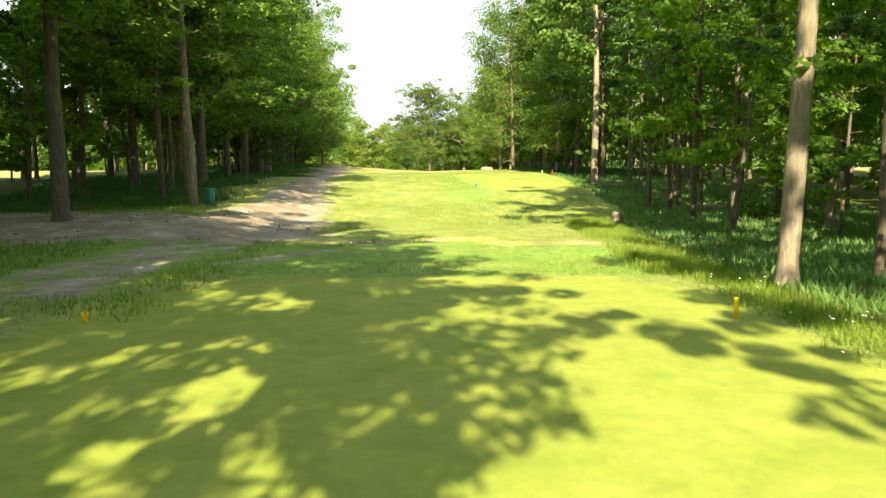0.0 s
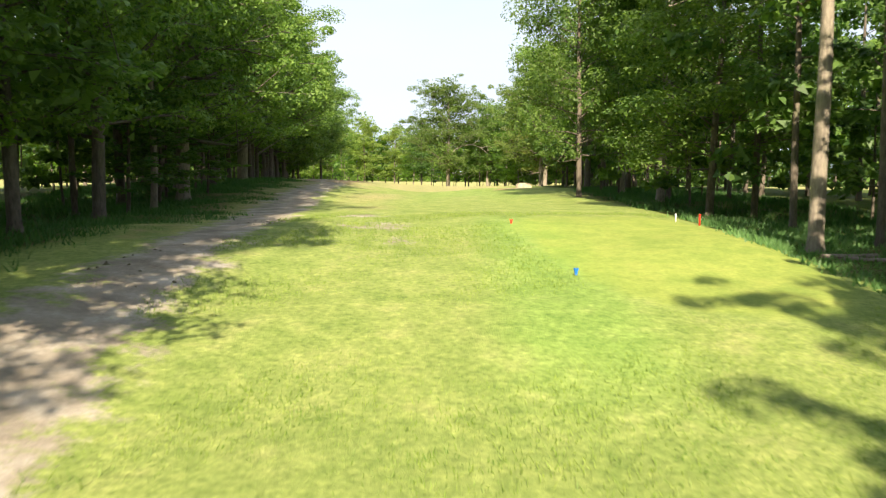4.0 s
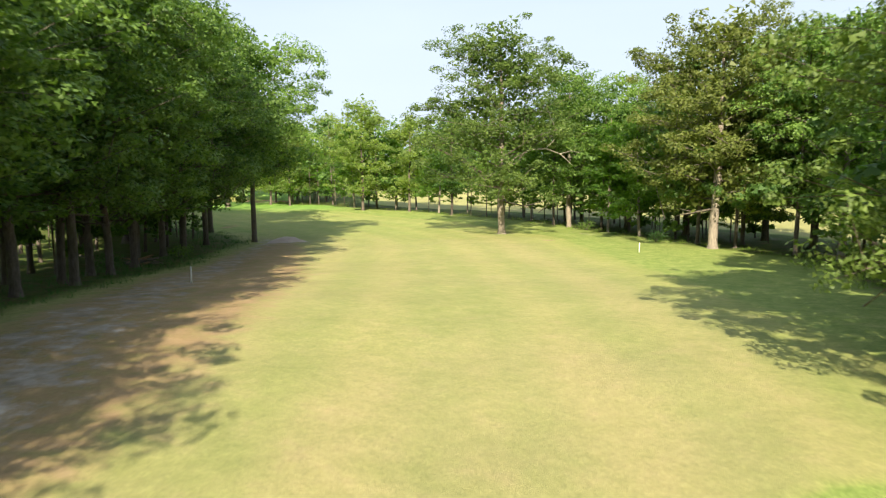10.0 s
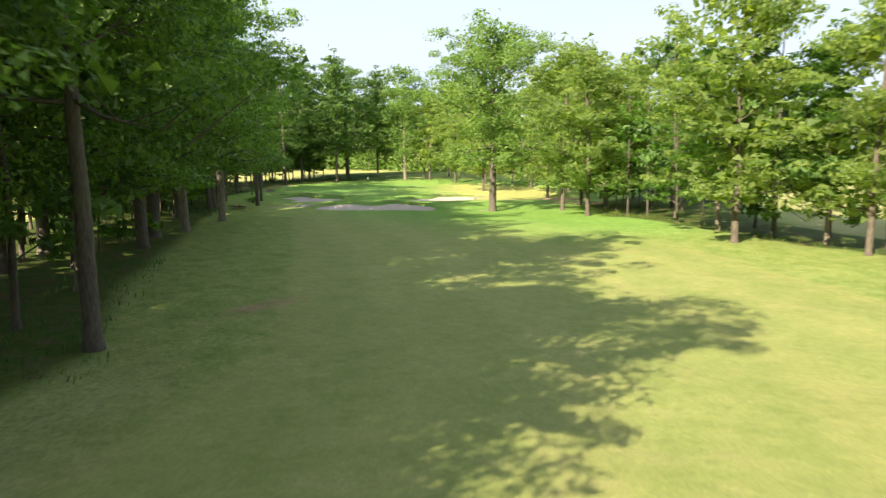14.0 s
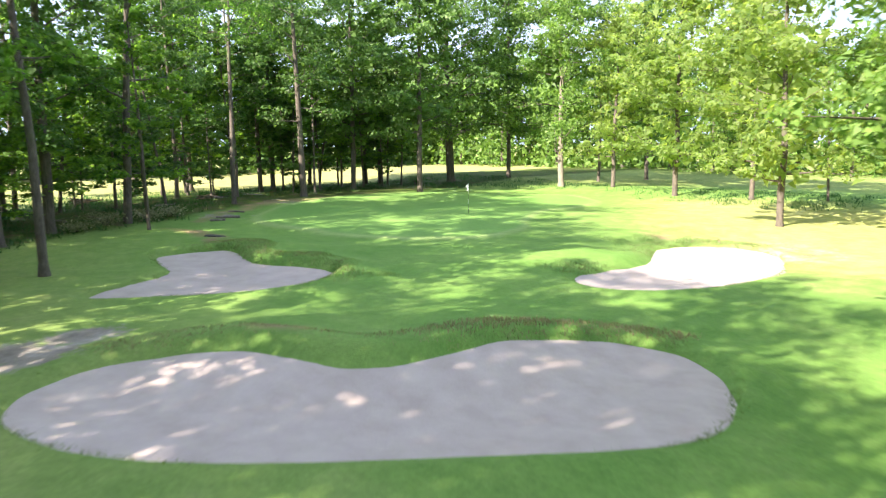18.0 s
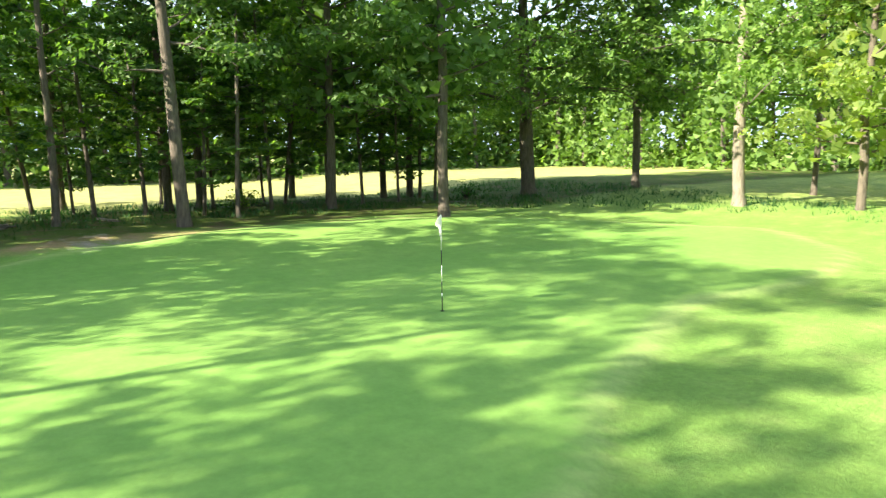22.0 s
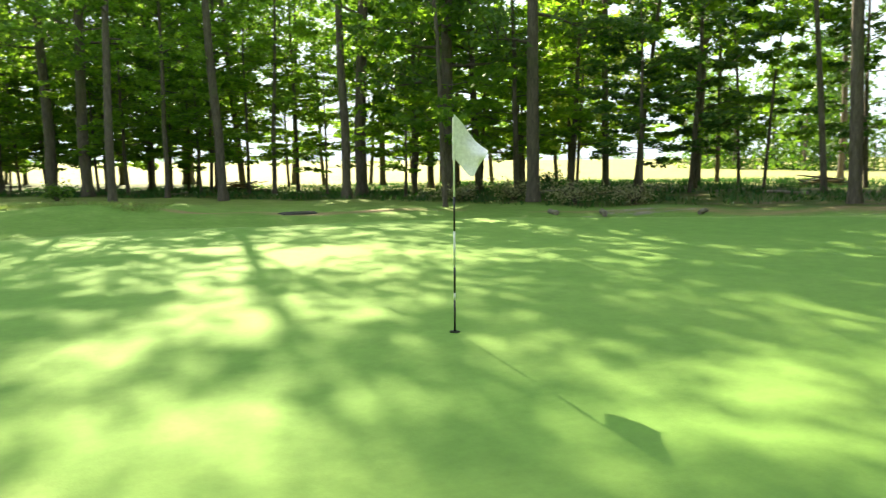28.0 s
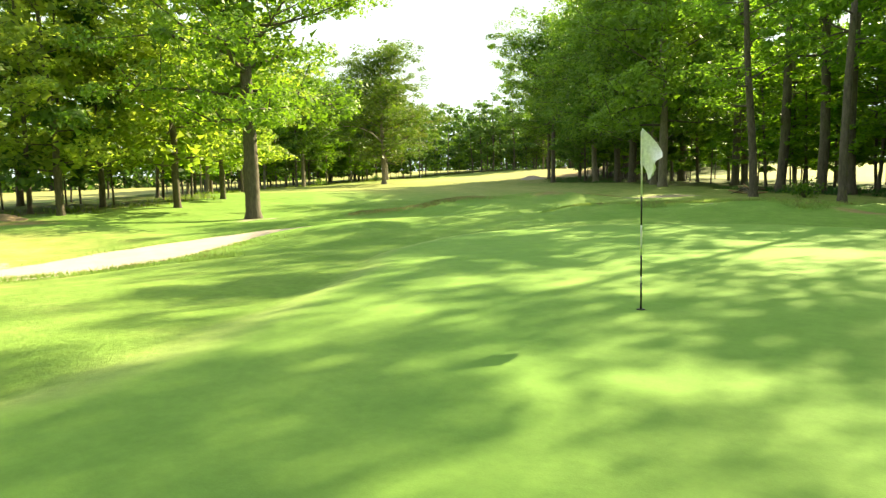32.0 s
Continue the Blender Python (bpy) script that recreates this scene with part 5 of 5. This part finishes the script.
def earth_mound(x, y, rx, ry, h, material, label, seed, name="earth_mound"):
    rng = np.random.RandomState(seed)
    n, m = 10, 26
    verts, faces = [], []
    for i in range(n + 1):
        for k in range(m):
            a, u = 2 * math.pi * k / m, i / n
            w = 1 + 0.18 * math.sin(2 * a + seed) + 0.10 * math.sin(5 * a + 2 * seed)
            px, py = x + rx * u * w * math.cos(a), y + ry * u * w * math.sin(a)
            lumpy = 1 + 0.22 * math.sin(3 * a + 4 * u + seed) * u + 0.12 * u * math.sin(7 * a - 5 * u) + rng.normal(0, 0.09) * min(1, 3 * u)
            z = ground_z(px, py) + h * (1 - u**2) ** 1.5 * lumpy - 0.05 * (u > 0.95) + 0.01
            verts.append((px, py, z))
    for i in range(n):
        for k in range(m):
            a, b = i * m + k, i * m + (k + 1) % m
            faces.append((a, b, b + m, a + m))
    return tagged(new(name, mesh_from(name, verts, faces, material, True)), label, "mound")


earth_mound(-28.2, 185.7, 2.0, 1.9, 0.62, SAND, "low heap of pale sand in the shade of trees", 1, "sand_mound")
for x, y, rx, ry in ((1.3, 188.6, 1.3, 0.6), (-22.5, 112.0, 1.0, 0.5), (-17.8, 104.5, 0.9, 0.5), (-24.0, 121.5, 1.2, 0.6)):
    earth_mound(x, y, rx, ry, 0.06, EARTH, "worn patch of bare reddish earth in the turf", int(x * 3) % 9)
for x, y, rx, ry, h in ((-66.5, 290.0, 3.2, 1.2, 0.35), (-61.5, 284.5, 3.0, 1.1, 0.3), (-56.5, 278.5, 2.6, 1.0, 0.28)):
    earth_mound(x, y, rx, ry, h, EARTH, "eroded bank of bare brown earth at the wood's edge", int(-x) % 7)


def build_rake(x, y, turn):
    root = thing("bunker_rake", "wooden bunker rake lying by the sand", "rake", spot(x, y, turn) @ Matrix.Translation((0, 0, 0.06)))
    part("handle", block(1.6, 0.03, 0.03, 0.006, pose(0.8, 0, 0.08, 0, -4, 0)), CUT_WOOD, root)
    head = part("head", block(0.05, 0.6, 0.05, 0.01), CUT_WOOD, root)
    for k in range(8):
        part("tooth", block(0.012, 0.012, 0.09, 0.003, pose(0.02, -0.27 + 0.077 * k, -0.05)), STEEL, head)


build_rake(-83.6, 287.6, 200)


def strewn(name, label, category, spots, sizes, material, seed, flat=0.45):
    """Small uneven stones or clods half sunk in the ground; one object."""
    rng = np.random.RandomState(seed)
    shape = np.array([(1, 0, 0), (0.45, 0.8, 0.1), (-0.55, 0.75, -0.05), (-1, 0.05, 0.05), (-0.4, -0.85, 0), (0.6, -0.7, 0.1), (0.2, 0.1, 1), (-0.3, -0.15, 0.85)])
    tris = [(0, 1, 6), (1, 2, 6), (2, 7, 6), (2, 3, 7), (3, 4, 7), (4, 5, 7), (5, 6, 7), (5, 0, 6)]
    verts, faces = [], []
    for (x, y), r in zip(spots, sizes):
        a = rng.uniform(0, 6.28)
        v = shape * rng.uniform(0.75, 1.25, shape.shape)
        px, py = r * (v[:, 0] * math.cos(a) - v[:, 1] * math.sin(a)), r * rng.uniform(0.6, 1.0) * (v[:, 0] * math.sin(a) + v[:, 1] * math.cos(a))
        z = ground_z(x, y)
        o = len(verts)
        verts += [(x + px[i], y + py[i], z + flat * r * v[i, 2] + (0.004 if i > 5 else -0.03)) for i in range(8)]
        faces += [tuple(o + k for k in t) for t in tris]
    return tagged(new(name, mesh_from(name, verts, faces, material, False)), label, category, kind="stuff")


rut = np.random.RandomState(71)
ruts = []
for line, n in ((((-5.6, 21.9), (-3.4, 21.8), (-1.5, 20.9), (0.4, 20.3), (2.2, 19.6), (6.0, 18.8)), 150), (((-5.2, 20.9), (-3.0, 20.6), (-1.0, 19.6), (1.0, 19.1), (3.0, 18.7), (6.0, 18.0)), 130)):
    line = np.array(line)
    t = rut.uniform(0, len(line) - 1.001, n)
    i = t.astype(int)
    t = t - i
    keep = np.sin(9 * (i + t)) + np.sin(23 * (i + t) + 1) > -0.5
    ruts.append((line[i] + (line[i + 1] - line[i]) * t[:, None] + rut.normal(0, 0.16, (n, 2)))[keep])
ruts = np.concatenate(ruts)
strewn("pale_stones", "pale stones and crumbled soil in worn wheel ruts across the grass", "stones", ruts, rut.uniform(0.03, 0.13, len(ruts)), PALE_SOIL, 72, 0.16)
clods = np.stack([rut.uniform(-17, -5.6, 900), rut.uniform(15, 60, 900)], -1)
near_track = along(TRACK, clods[:, 0], clods[:, 1])
clods = clods[near_track[0] < near_track[1] + 0.6]
strewn("track_litter", "dark leaf litter and clods on the sandy track", "litter", clods, rut.uniform(0.03, 0.10, len(clods)), LITTER, 73, 0.22)


# dead pale limb that arches out of the big oak on the bend
def dead_limb():
    z = ground_z(-4.1, 199.6)
    root = thing("dead_branch", "pale bare dead limb arching from the oak's trunk", "dead branch", pose(-4.1, 199.6, z))
    path = [(0.1, 0.1, 8.0), (1.6, 1.2, 9.6), (3.6, 2.6, 10.7), (5.8, 4.0, 10.9), (7.8, 5.2, 10.2), (9.4, 6.4, 8.9), (10.4, 7.0, 7.9)]
    part_mesh("limb", mesh_from("limb", *tube(path, [0.16, 0.14, 0.12, 0.10, 0.08, 0.05, 0.015], 8), DEAD_WOOD, True), root)
    for a, b, c in (((5.8, 4.0, 10.9), (6.9, 4.4, 11.9), (7.4, 4.4, 12.8)), ((7.8, 5.2, 10.2), (9.4, 5.6, 10.6), (10.6, 5.6, 10.3)), ((3.6, 2.6, 10.7), (4.0, 2.4, 11.8), (4.1, 2.6, 12.6))):
        part_mesh("twig", mesh_from("twig", *tube([a, b, c], [0.06, 0.04, 0.01], 6), DEAD_WOOD, True), root)


dead_limb()


# ---------------- grasses, herbs and shrubs ----------------
def blades(name, label, spots, n_each, height, width, material, seed, spread=0.18, category="grass"):
    """Tufts of upright blades; spots is an (n, 2) array."""
    rng = np.random.RandomState(seed)
    spots = np.asarray(spots, float)
    base = np.repeat(spots, n_each, 0) + rng.normal(0, spread, (len(spots) * n_each, 2))
    z = dug(base[:, 0], base[:, 1])
    n = len(base)
    h = height * rng.uniform(0.5, 1.25, n)
    a, lean = rng.uniform(0, 6.28, n), rng.normal(0, 0.35, (n, 2)) * h[:, None]
    w = width * rng.uniform(0.6, 1.3, n)
    p = np.stack([base[:, 0], base[:, 1], z - 0.02], -1)
    d = np.stack([np.cos(a) * w, np.sin(a) * w, 0 * a], -1)
    tip = p + np.stack([lean[:, 0], lean[:, 1], h], -1)
    return tagged(new(name, quads_mesh(name, np.stack([p - d, p + d, tip], 1), material)), label, category, kind="stuff")


def scatter(seed, n, box, keep):
    rng = np.random.RandomState(seed)
    x, y = rng.uniform(box[0], box[1], n), rng.uniform(box[2], box[3], n)
    ok = keep(x, y)
    return np.stack([x[ok], y[ok]], -1)


def dl_of(x, y):
    return edge_x(LEFT_EDGE, y) - x


def dr_of(x, y):
    return x - edge_x(RIGHT_EDGE, y)


blades("long_grass", "long bright grass on the bank beside the tee", scatter(1, 7000, (4.3, 9, 0, 30), lambda x, y: (x < 6.3 + 0.06 * np.maximum(y - 12, 0)) & ((x > 5.0) | (y > 13)) & (x > 4.4 + 0.05 * np.maximum(y - 14, 0))), 8, 0.24, 0.012, GRASS, 1)
blades("long_grass", "long grass beside the sandy track", scatter(2, 2600, (-18, -6, 8, 34), lambda x, y: ((x < -11.5) | (y < 10) | (x > -7.3)) & (along(TRACK, x, y)[0] > along(TRACK, x, y)[1] + 0.7)), 8, 0.22, 0.013, GRASS, 2)
blades("long_grass", "long sunlit grass along the far edge of the wood", scatter(3, 7000, (-60, 30, 150, 280), lambda x, y: (dr_of(x, y) > -2.2) & (dr_of(x, y) < 2.5)), 7, 0.45, 0.03, GRASS, 3, 0.3)
blades("long_grass", "shaded grass under the trees along the left wood", scatter(4, 9000, (-60, -10, 30, 215), lambda x, y: (dl_of(x, y) > -2.0) & (dl_of(x, y) < 5)), 6, 0.35, 0.025, HERB, 4, 0.3)
blades("undergrowth", "dark green herbs on the shaded floor beside the track", scatter(14, 9000, (-32, -11, 27, 100), lambda x, y: (dl_of(x, y) > -1.2 + 0.8 * np.sin(0.7 * y)) & (dl_of(x, y) < 11)), 7, 0.33, 0.032, HERB, 14, 0.28, "undergrowth")
blades("undergrowth", "patches of dark green herbs between track and wood", scatter(16, 9000, (-24, -12, 52, 108), lambda x, y: (dl_of(x, y) > -3.6 - 1.2 * np.sin(0.45 * y) + 1.0 * np.sin(1.9 * y + x)) & (dl_of(x, y) < 0.5)), 6, 0.2, 0.024, HERB, 16, 0.22, "undergrowth")
blades("undergrowth", "green herbs under the trees along the forward tee", scatter(15, 6000, (9, 32, 58, 108), lambda x, y: (dr_of(x, y) > 0.3 + 0.8 * np.sin(0.6 * y)) & (dr_of(x, y) < 13)), 7, 0.36, 0.034, HERB, 15, 0.28, "undergrowth")
blades("undergrowth", "dark green nettles and herbs under the trees", scatter(5, 7200, (5.9, 26, 2, 60), lambda x, y: (x > 6.2 + 0.06 * np.maximum(y - 12, 0)) & (dr_of(x, y) > -2.5 + 0.02 * y) & (dr_of(x, y) < 12)), 9, 0.26, 0.046, BANK_HERB, 5, 0.25, "undergrowth")
blades("undergrowth", "low green herbs among the trees round the green", scatter(6, 7000, (-135, -82, 236, 312), lambda x, y: (green_edge(x, y) < -4.5) & ((dl_of(x, y) > -1.5) | (y > 303))), 7, 0.3, 0.03, HERB, 6, 0.3, "undergrowth")
blades("rough_grass", "short rough grass between the tees", scatter(7, 26000, (-10, 8, 12.8, 62), lambda x, y: (along(TRACK, x, y)[0] > along(TRACK, x, y)[1]) & (inside(spline(TEE_B), x, y) < -0.2)), 4, 0.085, 0.009, ROUGH_GRASS, 7, 0.12)
blades("bunker_fringe", "long grass on the lips of the bunkers", np.concatenate([line[np.random.RandomState(8).randint(0, len(line), 900)] + np.random.RandomState(9).normal(0, 0.16, (900, 2)) for line in BUNKER_LINES.values()]), 6, 0.085, 0.008, BANK_GRASS_FRINGE, 8, 0.10)


BANK_GRASS = leaf_material("bank_grass", (0.13, 0.22, 0.065), (0.30, 0.38, 0.15), (1.3, 1.4, 0.8))
DRY_GRASS = leaf_material("dry_grass", (0.19, 0.16, 0.085), (0.39, 0.345, 0.21), (1.2, 1.15, 0.8))
# withered tussocks on the bank behind the front bunker and along the other bunkers' far lips
blades("dry_tussocks", "withered brown tussocks on the bank behind the bunker", scatter(21, 5200, (-83.5, -73, 253, 266.5), lambda x, y: (inside(BUNKER_LINES["front"], x, y) < -0.1) & (inside(BUNKER_LINES["front"], x, y) > -1.7) & (y > 251.5 + 1.45 * (x + 82.5) * 0.9) & (x < -73.8)), 6, 0.12, 0.013, DRY_GRASS, 21, 0.12)


def bank(name, least, most):
    return lambda x, y: (inside(BUNKER_LINES[name], x, y) < -0.08) & (inside(BUNKER_LINES[name], x, y) > -(least + (most - least) * (0.5 + 0.5 * np.sin(1.7 * x + 0.9 * y) * np.sin(1.1 * y - 0.6 * x))))


blades("rough_tussocks", "rough grass tussocks on the bank behind the small bunker", scatter(22, 4200, (-98, -85.5, 260.5, 267), bank("left", 0.9, 2.6)), 6, 0.11, 0.010, BANK_GRASS, 22, 0.10)
blades("dry_tussocks", "withered tussocks on the bank behind the small bunker", scatter(23, 1500, (-98, -85.5, 260.5, 267), bank("left", 0.4, 2.2)), 5, 0.11, 0.011, DRY_GRASS, 23, 0.10)
blades("rough_tussocks", "rough grass tussocks on the bank below the green", scatter(24, 4600, (-89, -81, 271, 288.5), bank("right", 1.2, 3.6)), 6, 0.12, 0.010, BANK_GRASS, 24, 0.10)
blades("dry_tussocks", "withered tussocks along the lip of the sunny bunker", scatter(25, 1600, (-89, -81, 271, 288.5), bank("right", 0.4, 2.6)), 5, 0.11, 0.011, DRY_GRASS, 25, 0.10)


def flowers(seed, spots):
    """Small white wild flowers on thin stems."""
    rng = np.random.RandomState(seed)
    n = len(spots)
    z = dug(spots[:, 0], spots[:, 1]) + rng.uniform(0.2, 0.42, n)
    c = np.column_stack([spots, z])
    r = rng.uniform(0.012, 0.022, (n, 1))
    u, v = np.array([1.0, 0, 0.2]), np.array([0, 1.0, 0.25])
    co = np.stack([c - u * r, c + v * r, c + u * r, c - v * r], 1)
    return tagged(new("wild_flowers", quads_mesh("wild_flowers", co, PETAL)), "scattered white wild flowers in the long grass", "flowers", kind="stuff")


flowers(1, np.concatenate([np.random.RandomState(k).normal(0, 0.55, (16, 2)) + c for k, c in enumerate(((5.6, 13.5), (5.5, 6.6), (5.3, 3.4), (8.3, 27.5), (9.2, 26.7), (5.3, 16.6), (6.4, 19.3), (5.2, 9.8)))]))


def shrub(x, y, r, h, n, leaf, material, label, seed):
    rng = np.random.RandomState(seed)
    root = thing("shrub", label, "shrub", spot(x, y, 0, 0.03), "shrubs at the wood's edge")
    stems, tips = [], []
    for k in range(9):
        a = k * 2.4
        e = Vector((r * 0.75 * math.cos(a) * rng.uniform(0.4, 1), r * 0.75 * math.sin(a) * rng.uniform(0.4, 1), h * rng.uniform(0.55, 0.95)))
        stems.append(tube([(0, 0, 0), e * 0.5 + Vector((0, 0, h * 0.12)), e], [0.03, 0.02, 0.008], 5))
        tips += [e, e * 0.6]
    part_mesh("stem", mesh_from("stem", *join_tubes(stems), BARK, True), root)
    t = np.array([tuple(p) for p in tips])
    c = t[rng.randint(0, len(t), n)] + rng.normal(0, 0.28, (n, 3)) * (r, r, h * 0.7)
    c[:, 2] = np.abs(c[:, 2])
    u = rng.normal(0, 1, (n, 3))
    u /= np.linalg.norm(u, axis=1, keepdims=True)
    v = np.cross(u, rng.normal(0, 1, (n, 3)))
    v /= np.linalg.norm(v, axis=1, keepdims=True)
    s = leaf * rng.uniform(0.6, 1.3, (n, 1))
    part_mesh("foliage", quads_mesh("foliage", np.stack([c - u * s * 0.5, c + v * s * 0.3, c + u * s * 0.5, c - v * s * 0.3], 1), material), root)


for k, (x, y, r, h) in enumerate(((-111.8, 263.0, 1.2, 0.8), (-113.0, 266.0, 1.3, 0.8), (-114.2, 268.2, 1.1, 0.7), (-110.2, 260.8, 1.1, 0.7))):
    shrub(x, y, r, h, 520, 0.13, PALE_LEAF, "low shrub with pale whitish leaves under the trees", k)
for k, (x, y, r, h) in enumerate(((-93.0, 251.5, 0.9, 0.8), (12.5, 186.5, 1.3, 1.2), (7.5, 205.5, 1.4, 1.3), (-35.2, 160.0, 1.3, 1.3), (-34.0, 170.5, 1.0, 1.0), (-128.0, 270.5, 1.2, 1.0), (-36.5, 126.0, 1.2, 1.1), (-27.5, 104.0, 1.0, 0.9), (14.5, 112.0, 1.3, 1.2), (-116.5, 258.0, 1.0, 0.8), (-129.5, 288.0, 1.2, 0.9), (-127.0, 302.0, 1.2, 1.0), (14.5, 30.5, 1.2, 1.0), (-18.6, 46.8, 1.0, 0.9))):
    shrub(x, y, r, h, 520, 0.15, (LEAF, HERB)[k % 2], "low green shrub among the trees", 20 + k)
